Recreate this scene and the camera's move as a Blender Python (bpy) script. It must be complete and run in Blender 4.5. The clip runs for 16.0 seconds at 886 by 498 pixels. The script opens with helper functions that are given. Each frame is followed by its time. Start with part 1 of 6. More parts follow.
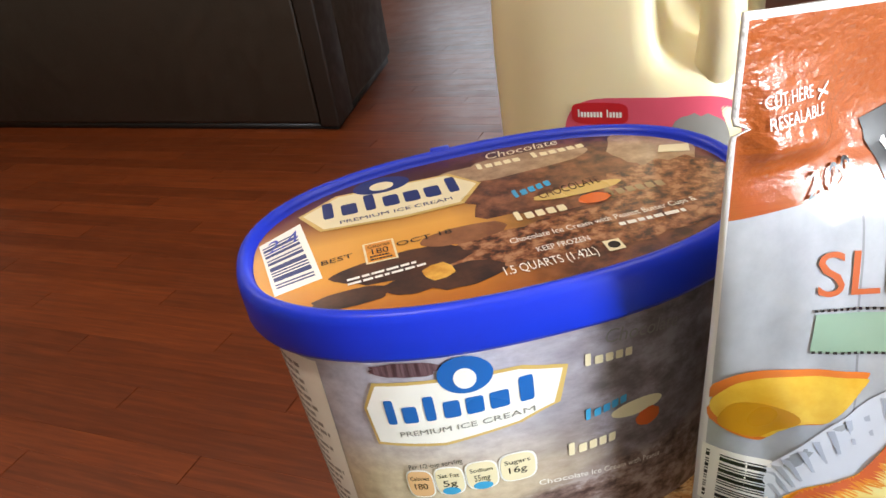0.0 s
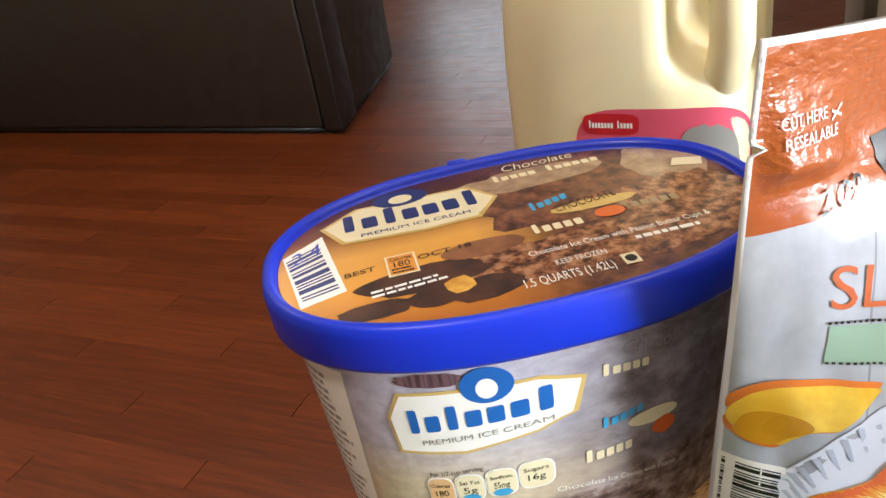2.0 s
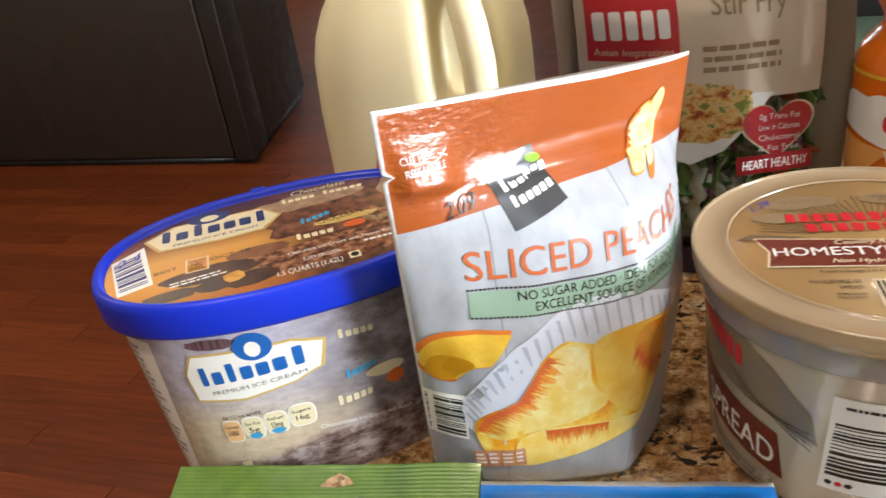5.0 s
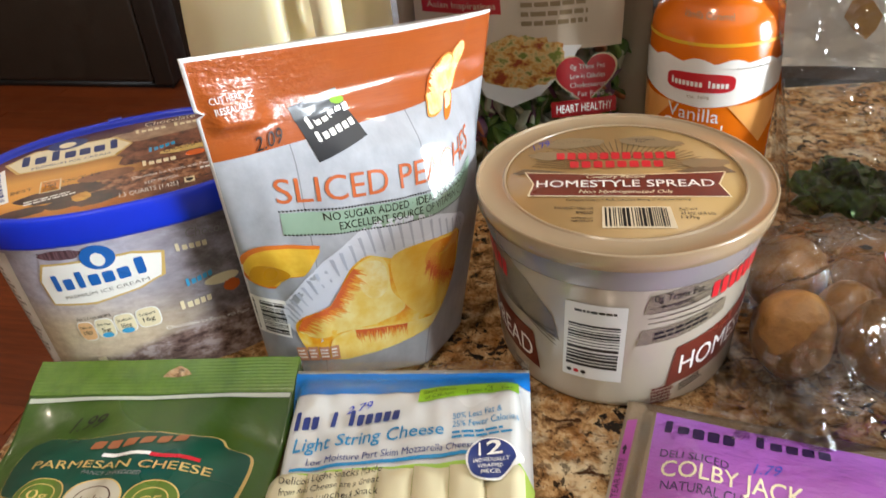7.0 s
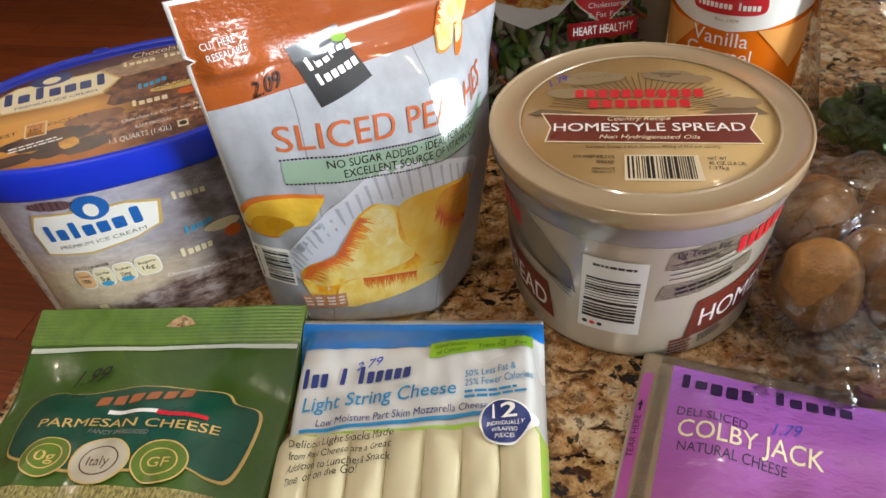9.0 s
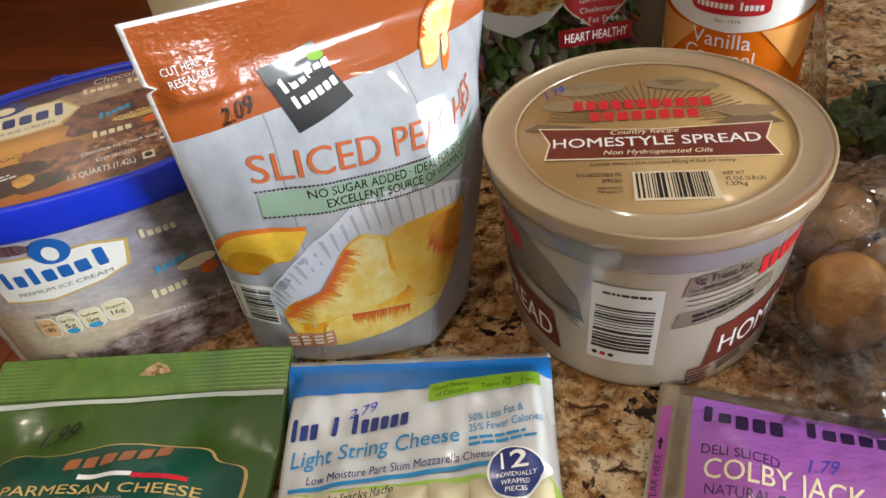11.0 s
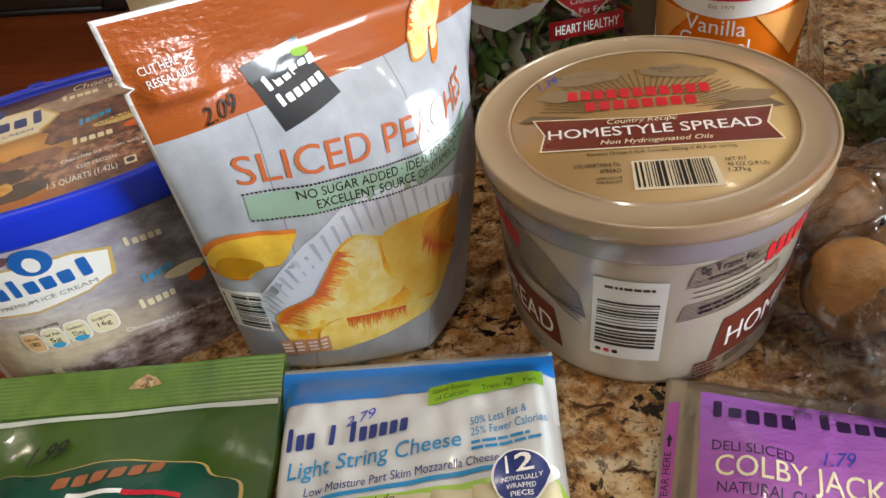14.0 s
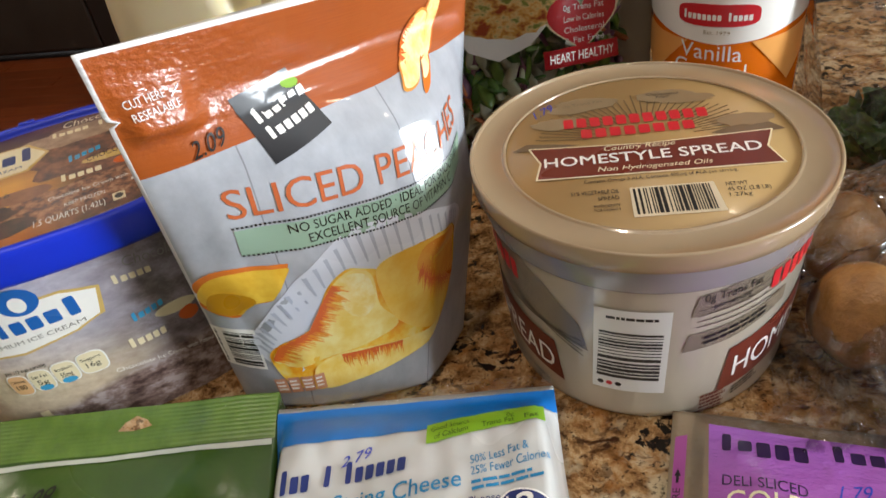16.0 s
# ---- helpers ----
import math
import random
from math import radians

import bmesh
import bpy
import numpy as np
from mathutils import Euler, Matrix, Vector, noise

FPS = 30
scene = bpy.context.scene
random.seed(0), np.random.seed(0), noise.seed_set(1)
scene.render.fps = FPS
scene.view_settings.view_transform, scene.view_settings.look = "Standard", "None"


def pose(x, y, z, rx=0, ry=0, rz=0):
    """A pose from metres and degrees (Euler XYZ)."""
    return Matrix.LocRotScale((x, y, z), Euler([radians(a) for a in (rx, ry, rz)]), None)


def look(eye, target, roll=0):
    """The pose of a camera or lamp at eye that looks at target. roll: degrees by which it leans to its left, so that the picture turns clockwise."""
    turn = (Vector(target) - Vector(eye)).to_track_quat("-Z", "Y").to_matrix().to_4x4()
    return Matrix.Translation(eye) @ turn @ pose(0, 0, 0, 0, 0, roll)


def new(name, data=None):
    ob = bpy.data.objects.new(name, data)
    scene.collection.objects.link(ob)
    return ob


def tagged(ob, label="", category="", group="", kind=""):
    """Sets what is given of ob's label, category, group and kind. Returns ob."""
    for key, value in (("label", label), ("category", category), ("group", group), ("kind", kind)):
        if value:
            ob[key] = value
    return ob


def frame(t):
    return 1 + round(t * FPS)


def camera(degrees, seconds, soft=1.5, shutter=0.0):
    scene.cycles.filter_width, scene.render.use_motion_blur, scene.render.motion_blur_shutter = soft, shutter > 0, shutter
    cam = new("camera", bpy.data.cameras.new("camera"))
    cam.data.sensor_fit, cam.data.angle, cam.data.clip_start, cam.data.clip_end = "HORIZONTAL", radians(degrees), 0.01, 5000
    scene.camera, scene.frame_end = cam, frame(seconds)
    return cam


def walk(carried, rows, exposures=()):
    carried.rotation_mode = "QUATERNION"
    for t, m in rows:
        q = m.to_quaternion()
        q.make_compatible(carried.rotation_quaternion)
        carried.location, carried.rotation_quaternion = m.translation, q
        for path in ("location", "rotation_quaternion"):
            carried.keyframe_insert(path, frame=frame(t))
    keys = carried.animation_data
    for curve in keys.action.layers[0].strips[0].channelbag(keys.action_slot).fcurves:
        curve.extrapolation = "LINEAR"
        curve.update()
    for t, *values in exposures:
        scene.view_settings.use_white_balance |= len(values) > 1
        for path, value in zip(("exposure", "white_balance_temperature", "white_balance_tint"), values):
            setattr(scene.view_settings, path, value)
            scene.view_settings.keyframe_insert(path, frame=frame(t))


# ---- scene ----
cam = camera(59.9, 16.0, shutter=0.5)
PATH = [
    (0, (0.03, 0.062, 1.133), (-0.118, 1.801, 0.156), -9.5),
    (0.5, (0.028, 0.062, 1.134), (-0.122, 1.795, 0.148), -9.7),
    (1, (0.027, 0.061, 1.138), (-0.133, 1.788, 0.142), -10.2),
    (1.5, (0.025, 0.06, 1.139), (-0.129, 1.792, 0.152), -10.1),
    (2, (0.025, 0.058, 1.14), (-0.128, 1.8, 0.17), -9.8),
    (2.5, (0.025, 0.057, 1.142), (-0.13, 1.8, 0.174), -10.0),
    (3, (0.031, 0.052, 1.145), (-0.096, 1.808, 0.197), -9.9),
    (3.5, (0.046, 0.035, 1.145), (-0.016, 1.799, 0.206), -8.8),
    (4, (0.07, 0.005, 1.147), (0.087, 1.772, 0.21), -7.7),
    (4.2, (0.073, -0.007, 1.152), (0.094, 1.756, 0.207), -8.0),
    (6.3, (0.142, -0.09, 1.178), (0.265, 1.68, 0.255), -6.8),
    (6.5, (0.145, -0.1, 1.176), (0.294, 1.656, 0.231), -6.1),
    (7, (0.152, -0.102, 1.192), (0.33, 1.555, 0.087), -5.1),
    (7.5, (0.155, -0.092, 1.197), (0.32, 1.521, 0.026), -5.5),
    (8, (0.154, -0.079, 1.199), (0.307, 1.468, -0.058), -5.8),
    (8.5, (0.153, -0.073, 1.202), (0.289, 1.435, -0.105), -6.0),
    (9, (0.154, -0.07, 1.203), (0.281, 1.423, -0.122), -6.1),
    (9.5, (0.156, -0.057, 1.199), (0.287, 1.435, -0.126), -6.7),
    (9.7, (0.157, -0.054, 1.199), (0.291, 1.441, -0.123), -6.7),
    (12, (0.153, -0.036, 1.184), (0.339, 1.465, -0.124), -8.3),
    (12.5, (0.153, -0.036, 1.183), (0.338, 1.47, -0.12), -8.6),
    (13, (0.153, -0.036, 1.184), (0.337, 1.469, -0.12), -8.6),
    (13.5, (0.154, -0.036, 1.182), (0.336, 1.473, -0.118), -8.8),
    (14, (0.155, -0.034, 1.182), (0.333, 1.472, -0.122), -9.0),
    (14.5, (0.159, -0.032, 1.181), (0.315, 1.473, -0.128), -9.9),
    (15, (0.16, -0.033, 1.179), (0.327, 1.482, -0.117), -9.9),
    (15.5, (0.158, -0.028, 1.176), (0.344, 1.495, -0.107), -9.3),
    (16, (0.158, -0.029, 1.176), (0.352, 1.531, -0.06), -9.8),
]
walk(cam, [(t, look(eye, target, roll)) for t, eye, target, roll in PATH],
     exposures=[(0, 0.05), (3, 0.02), (4.2, 0.0), (6.4, -0.2), (9, -0.5), (12, -0.56), (16, -0.56)])

# ---------------------------------------------------------------- world and lights
world = bpy.data.worlds.new("sky")
scene.world = world
world.use_nodes = True
wn = world.node_tree.nodes
sky = wn.new("ShaderNodeTexSky")
sky.sky_type, sky.sun_disc = "NISHITA", False
sky.sun_elevation, sky.sun_rotation = radians(40), radians(120)
world.node_tree.links.new(sky.outputs[0], wn["Background"].inputs[0])
wn["Background"].inputs[1].default_value = 0.12


def lamp(name, kind, power, color, m, size=None, size_y=None, spread=None):
    data = bpy.data.lights.new(name, kind)
    data.energy, data.color = power, color
    if kind == "AREA":
        data.shape = "RECTANGLE" if size_y else "DISK"
        data.size = size
        if size_y:
            data.size_y = size_y
        if spread:
            data.spread = radians(spread)
    elif size:
        data.shadow_soft_size = size
    ob = new(name, data)
    ob.matrix_world = m
    return ob


DAY, WARM = (0.85, 0.93, 1.0), (1.0, 0.86, 0.68)
# daylight in the openings of the kitchen window and of the far window
lamp("kitchen_window_daylight", "AREA", 185, DAY, look((2.36, -0.95, 1.2), (0.2, 0.1, 1.0)), 0.75, 1.25)
lamp("window_daylight", "AREA", 28, DAY, look((0.35, 8.2, 1.55), (0.2, 4.0, 0.6)), 1.5, 1.25)
# recessed ceiling lamps over the counter
CANS = [(0.55, 0.55), (-0.35, -0.35), (1.35, -0.1), (-1.5, 1.4), (-0.9, 2.6), (-2.4, 2.5)]
CAN_POWER = {(0.55, 0.55): 3.8, (-0.35, -0.35): 10, (1.35, -0.1): 2.5, (-0.9, 2.6): 7, (-2.4, 2.5): 7}
for cx, cy in CANS:
    lamp("ceiling_lamp_light", "AREA", CAN_POWER.get((cx, cy), 9), WARM, look((cx, cy, 2.54), (cx, cy, 0)), 0.13)

# ---------------------------------------------------------------- materials


class Mat:
    """A node material, with short names for the nodes that most of them use."""

    def __init__(self, name, rough=0.5, metal=0.0, spec=0.5, coat=0.0):
        self.m = bpy.data.materials.new(name)
        self.m.use_nodes = True
        self.t = self.m.node_tree
        self.b = self.t.nodes["Principled BSDF"]
        self.set(Roughness=rough, Metallic=metal)
        self.b.inputs["Specular IOR Level"].default_value = spec
        self.b.inputs["Coat Weight"].default_value = coat
        self.b.inputs["Coat Roughness"].default_value = 0.08
        self.place = None

    def set(self, **kw):
        for k, v in kw.items():
            self.b.inputs[k].default_value = v
        return self

    def put(self, socket, to):
        self.t.links.new(socket, self.b.inputs[to] if isinstance(to, str) else to)
        return self

    def node(self, kind, **kw):
        n = self.t.nodes.new("ShaderNode" + kind)
        for k, v in kw.items():
            if isinstance(v, bpy.types.NodeSocket):
                self.t.links.new(v, n.inputs[k])
            else:
                n.inputs[k].default_value = v
        return n

    def coord(self, which="Object"):
        return self.node("TexCoord").outputs[which]

    def stretch(self, v, sx, sy, sz, rz=0.0):
        n = self.node("Mapping", Vector=v)
        n.inputs["Scale"].default_value = (sx, sy, sz)
        n.inputs["Rotation"].default_value = (0, 0, radians(rz))
        return n.outputs[0]

    def noise(self, v, scale, detail=4.0, rough=0.6):
        return self.node("TexNoise", Vector=v, Scale=scale, Detail=detail, Roughness=rough).outputs["Fac"]

    def ramp(self, fac, *stops, step=False):
        n = self.node("ValToRGB", Fac=fac)
        e = n.color_ramp.elements
        n.color_ramp.interpolation = "CONSTANT" if step else "LINEAR"
        while len(e) < len(stops):
            e.new(0.5)
        for el, (p, c) in zip(e, stops):
            el.position, el.color = p, (*c, 1) if len(c) == 3 else c
        return n.outputs[0]

    def mix(self, fac, a, b, mode="MIX"):
        n = self.t.nodes.new("ShaderNodeMix")
        n.data_type, n.blend_type = "RGBA", mode
        for sock, v in ((n.inputs[0], fac), (n.inputs[6], a), (n.inputs[7], b)):
            if isinstance(v, bpy.types.NodeSocket):
                self.t.links.new(v, sock)
            else:
                sock.default_value = v if not isinstance(v, tuple) else (*v[:3], 1)
        return n.outputs[2]

    def math(self, op, a, b=0.0):
        n = self.t.nodes.new("ShaderNodeMath")
        n.operation = op
        for sock, v in zip(n.inputs, (a, b)):
            if isinstance(v, bpy.types.NodeSocket):
                self.t.links.new(v, sock)
            else:
                sock.default_value = v
        return n.outputs[0]

    def bump(self, height, dist=0.001, strength=0.5):
        n = self.node("Bump", Height=height, Distance=dist, Strength=strength)
        self.t.links.new(n.outputs[0], self.b.inputs["Normal"])
        return self


def srgb(h):
    """A hex colour as linear values."""
    c = [int(h[i:i + 2], 16) / 255 for i in (0, 2, 4)]
    return tuple(v / 12.92 if v <= 0.04045 else ((v + 0.055) / 1.055) ** 2.4 for v in c)


def plain(name, color, rough=0.45, vary=0.08, scale=60.0, metal=0.0, bump=0.0, spec=0.5, coat=0.0, coord="Object"):
    """A colour that varies a little at two scales, with fine relief."""
    k = Mat(name, rough, metal, spec, coat)
    v = k.coord(coord)
    n1, n2 = k.noise(v, scale), k.noise(v, scale * 0.13, 2.0)
    f = k.math("ADD", k.math("MULTIPLY", n1, 0.5), k.math("MULTIPLY", n2, 0.5))
    dark = tuple(c * (1 - vary) for c in color)
    light = tuple(min(1, c * (1 + vary)) for c in color)
    k.put(k.ramp(f, (0.3, dark), (0.7, light)), "Base Color")
    k.put(k.ramp(n2, (0.3, (rough * 0.8,) * 3), (0.7, (min(1, rough * 1.2),) * 3)), "Roughness")
    if bump:
        k.bump(n1, bump, 0.6)
    return k.m


def film_mat(name, tint=(1, 1, 1), clear=0.82, rough=0.06, wrinkle=0.002, scale=45.0, ior=1.5):
    """Thin clear plastic film: mostly see-through, with glints on its creases."""
    k = Mat(name, rough)
    t = k.t
    v = k.coord()
    w = t.nodes.new("ShaderNodeTexVoronoi")
    w.feature = "DISTANCE_TO_EDGE"
    k.t.links.new(v, w.inputs["Vector"])
    w.inputs["Scale"].default_value = scale
    b = k.node("Bump", Height=k.math("ADD", k.math("MULTIPLY", w.outputs[0], 0.7), k.noise(v, scale * 0.7)), Distance=wrinkle, Strength=0.9)
    gl = t.nodes.new("ShaderNodeBsdfGlossy")
    gl.inputs["Roughness"].default_value = rough
    t.links.new(b.outputs[0], gl.inputs["Normal"])
    tr = t.nodes.new("ShaderNodeBsdfTransparent")
    tr.inputs[0].default_value = (*tint, 1)
    mx = t.nodes.new("ShaderNodeMixShader")
    fr = k.node("Fresnel", IOR=ior)
    t.links.new(b.outputs[0], fr.inputs["Normal"])
    f = k.math("ADD", k.math("MULTIPLY", fr.outputs[0], 0.9), (1 - clear) * 0.15)
    t.links.new(f, mx.inputs[0])
    t.links.new(tr.outputs[0], mx.inputs[1])
    t.links.new(gl.outputs[0], mx.inputs[2])
    t.links.new(mx.outputs[0], t.nodes["Material Output"].inputs[0])
    return k.m


def granite_mat():
    k = Mat("granite", 0.12, spec=0.5)
    v = k.coord()
    warp = k.node("TexNoise", Vector=v, Scale=60.0, Detail=3.0).outputs["Color"]
    vv = k.node("VectorMath")
    vv.operation = "MULTIPLY_ADD"
    k.t.links.new(warp, vv.inputs[0])
    vv.inputs[1].default_value = (0.012, 0.012, 0.012)
    k.t.links.new(v, vv.inputs[2])
    v2 = vv.outputs[0]
    base = k.ramp(k.noise(v2, 105, 7.0, 0.72), (0.33, srgb("372315")), (0.43, srgb("7a5632")), (0.53, srgb("ad8558")), (0.66, srgb("d2b68e")))
    pale = k.ramp(k.noise(v2, 36, 4.0, 0.65), (0.54, (0, 0, 0)), (0.64, (0.9, 0.9, 0.9)))
    c = k.mix(pale, base, srgb("cdb896"))
    gold = k.ramp(k.noise(k.stretch(v2, 1, 1, 1, 40), 45, 4.0), (0.53, (0, 0, 0)), (0.66, (1, 1, 1)))
    c = k.mix(k.math("MULTIPLY", gold, 0.7), c, srgb("96602a"))
    spots = k.ramp(k.noise(v2, 165, 4.0, 0.55), (0.565, (0, 0, 0)), (0.605, (1, 1, 1)))
    big = k.ramp(k.noise(v2, 22, 2.0), (0.40, (0.2, 0.2, 0.2)), (0.56, (1, 1, 1)))
    c = k.mix(k.math("MULTIPLY", spots, big), c, srgb("1b1210"))
    fine = k.ramp(k.noise(v, 420, 3.0, 0.6), (0.60, (0, 0, 0)), (0.66, (0.8, 0.8, 0.8)))
    c = k.mix(fine, c, srgb("2c1a10"))
    vein = k.ramp(k.noise(k.stretch(v2, 1.0, 2.2, 1, 25), 60, 5.0), (0.60, (0, 0, 0)), (0.67, (1, 1, 1)))
    c = k.mix(vein, c, srgb("3c2212"))
    k.put(c, "Base Color")
    k.bump(k.noise(v, 300), 0.0001, 0.3)
    return k.m


def wood_floor_mat():
    k = Mat("cherry_floor", 0.28, spec=0.45)
    v = k.coord()
    r = k.node("ObjectInfo").outputs["Random"]
    off = k.node("CombineXYZ", X=k.math("MULTIPLY", r, 40.0), Y=k.math("MULTIPLY", r, 9.0))
    add = k.node("VectorMath", )
    k.t.links.new(v, add.inputs[0])
    k.t.links.new(off.outputs[0], add.inputs[1])
    g = k.noise(k.stretch(add.outputs[0], 1.2, 22, 5), 3.2, 6.0, 0.65)
    c = k.ramp(g, (0.25, srgb("622c10")), (0.5, srgb("803c18")), (0.75, srgb("994c20")))
    tone = k.ramp(r, (0.0, (0.78, 0.76, 0.74)), (1.0, (1.1, 1.08, 1.05)))
    c = k.mix(1.0, c, tone, "MULTIPLY")
    streak = k.ramp(k.noise(k.stretch(add.outputs[0], 2.0, 60, 5), 3.0, 3.0), (0.58, (0, 0, 0)), (0.70, (1, 1, 1)))
    c = k.mix(k.math("MULTIPLY", streak, 0.25), c, srgb("45190a"))
    k.put(c, "Base Color")
    k.put(k.ramp(k.noise(v, 7), (0.3, (0.32,) * 3), (0.7, (0.46,) * 3)), "Roughness")
    k.bump(g, 0.0002, 0.3)
    return k.m


GRANITE = granite_mat()
FLOOR_WOOD = wood_floor_mat()
WALL_PAINT = plain("wall_paint", srgb("b9ad98"), 0.7, 0.04, 30, bump=0.0004)
CEIL_PAINT = plain("ceiling_paint", (0.75, 0.74, 0.71), 0.8, 0.03, 40, bump=0.0006)
WHITE_TRIM = plain("white_trim", (0.72, 0.71, 0.68), 0.4, 0.04, 20)
CABINET_WOOD = plain("cabinet_wood", srgb("5a2f17"), 0.4, 0.25, 14, bump=0.0003)
LEATHER = plain("dark_leather", srgb("30271f"), 0.5, 0.22, 90, bump=0.0008)
SEAM_LEATHER = plain("seam_leather", srgb("271f1a"), 0.52, 0.2, 90, bump=0.0008)
BLACK_FEET = plain("black_feet", (0.012, 0.011, 0.01), 0.4, 0.1)

# ---------------------------------------------------------------- mesh helpers


def mesh_ob(name, bm, mat, parent=None, label="", smooth=True):
    me = bpy.data.meshes.new(name)
    if smooth:
        for f in bm.faces:
            f.smooth = True
    bm.to_mesh(me)
    bm.free()
    for m in (mat if isinstance(mat, (list, tuple)) else [mat]):
        me.materials.append(m)
    ob = new(name, me)
    if parent:
        ob.parent = parent
    if label:
        ob["label"] = label
    return ob


def part(name, bm, mat, parent, label="", smooth=True):
    return mesh_ob(name, bm, mat, parent, label, smooth)


def thing(name, label, category, group="", kind="", at=(0, 0, 0), rz=0.0):
    e = new(name)
    e.empty_display_size = 0.03
    e.matrix_world = pose(*at, 0, 0, rz)
    return tagged(e, label, category, group, kind)


def box(x0, x1, y0, y1, z0, z1, bevel=0.0, seg=2):
    bm = bmesh.new()
    bmesh.ops.create_cube(bm, size=1)
    for v in bm.verts:
        v.co = ((x0 + x1) / 2 + v.co.x * (x1 - x0), (y0 + y1) / 2 + v.co.y * (y1 - y0), (z0 + z1) / 2 + v.co.z * (z1 - z0))
    if bevel:
        bmesh.ops.bevel(bm, geom=bm.edges[:], offset=bevel, segments=seg, affect="EDGES", profile=0.5)
    return bm


def loft(rings, close_ends=True):
    """A closed mesh through rings of points, all of the same count."""
    bm = bmesh.new()
    rows = [[bm.verts.new(p) for p in ring] for ring in rings]
    n = len(rows[0])
    for a, b in zip(rows, rows[1:]):
        for i in range(n):
            bm.faces.new((a[i], a[(i + 1) % n], b[(i + 1) % n], b[i]))
    if close_ends:
        bm.faces.new(rows[0][::-1])
        bm.faces.new(rows[-1])
    bmesh.ops.recalc_face_normals(bm, faces=bm.faces)
    return bm


def turned(profile, n=64, cx=0.0, cy=0.0, close=True):
    """A turned shape from (radius, z) pairs."""
    return loft([[(cx + r * math.cos(2 * math.pi * i / n), cy + r * math.sin(2 * math.pi * i / n), z) for i in range(n)] for r, z in profile], close)


def oval(a, b, z, n=96, power=2.35, cx=0.0, cy=0.0):
    ring = []
    for i in range(n):
        t = 2 * math.pi * i / n
        c, s = math.cos(t), math.sin(t)
        ring.append((cx + a * math.copysign(abs(c) ** (2 / power), c), cy + b * math.copysign(abs(s) ** (2 / power), s), z))
    return ring


def sheet(surf, a0, a1, b0, b1, na, nb, lift=0.0, keep=None):
    """A patch of a surface between two pairs of its coordinates, lifted along its normal; its UVs are these coordinates."""
    bm = bmesh.new()
    uv = bm.loops.layers.uv.new("UVMap")
    grid = [[bm.verts.new(raised(surf, a0 + (a1 - a0) * i / na, b0 + (b1 - b0) * j / nb, lift)) for i in range(na + 1)] for j in range(nb + 1)]
    for j in range(nb):
        for i in range(na):
            ca, cb = a0 + (a1 - a0) * (i + 0.5) / na, b0 + (b1 - b0) * (j + 0.5) / nb
            if keep and not keep(ca, cb):
                continue
            f = bm.faces.new((grid[j][i], grid[j][i + 1], grid[j + 1][i + 1], grid[j + 1][i]))
            for l, (p, q) in zip(f.loops, ((i, j), (i + 1, j), (i + 1, j + 1), (i, j + 1))):
                l[uv].uv = (a0 + (a1 - a0) * p / na, b0 + (b1 - b0) * q / nb)
    for v in [v for v in bm.verts if not v.link_faces]:
        bm.verts.remove(v)
    return bm


def raised(surf, a, b, lift):
    p = Vector(surf(a, b))
    if not lift:
        return p
    e = 0.004
    n = (Vector(surf(a + e, b)) - Vector(surf(a - e, b))).cross(Vector(surf(a, b + e)) - Vector(surf(a, b - e)))
    return p + n.normalized() * lift


def wob(x, y, z=0.0):
    return noise.noise((x, y, z))


# ---------------------------------------------------------------- the room
EDGE = math.degrees(math.atan(0.172))        # the counter stands turned by this


def structure(ob, name_label=""):
    ob["kind"] = "structure"
    return ob


structure(mesh_ob("ceiling", box(-4.2, 2.6, -3.2, 8.6, 2.56, 2.66), CEIL_PAINT, smooth=False))
structure(mesh_ob("wall_west", box(-4.2, -4.05, -3.2, 8.6, 0, 2.56), WALL_PAINT, smooth=False))
structure(mesh_ob("wall_south", box(-4.05, 2.42, -3.2, -3.05, 0, 2.56), WALL_PAINT, smooth=False))


def wall_with_hole(name, along, fixed, t, lo, hi, o0, o1, z0, z1):
    bm = bmesh.new()
    for a0, a1, c0, c1 in ((lo, o0, 0, 2.56), (o1, hi, 0, 2.56), (o0, o1, z1, 2.56), (o0, o1, 0, z0)):
        if c1 - c0 < 0.001:
            continue
        b = box(fixed, fixed + t, a0, a1, c0, c1) if along == "y" else box(a0, a1, fixed, fixed + t, c0, c1)
        me = bpy.data.meshes.new("piece")
        b.to_mesh(me)
        b.free()
        bm.from_mesh(me)
        bpy.data.meshes.remove(me)
    return structure(mesh_ob(name, bm, WALL_PAINT, smooth=False))


wall_with_hole("wall_east", "y", 2.42, 0.15, -3.2, 8.6, -1.35, -0.55, 0.55, 1.85)
wall_with_hole("wall_north", "x", 8.3, 0.15, -4.05, 2.42, -0.45, 1.15, 0.9, 2.2)


def glazed(name, label, along, at, o0, o1, z0, z1):
    w = thing(name, label, "window", kind="structure")
    d = 0.05
    for a0, a1, c0, c1 in ((o0, o0 + d, z0, z1), (o1 - d, o1, z0, z1), ((o0 + o1) / 2 - d / 2, (o0 + o1) / 2 + d / 2, z0 + d, z1 - d), (o0 + d, o1 - d, z0, z0 + d), (o0 + d, o1 - d, z1 - d, z1)):
        bm = box(at, at + 0.05, a0, a1, c0, c1, 0.006) if along == "y" else box(a0, a1, at, at + 0.05, c0, c1, 0.006)
        part("frame", bm, WHITE_TRIM, w)
    return w


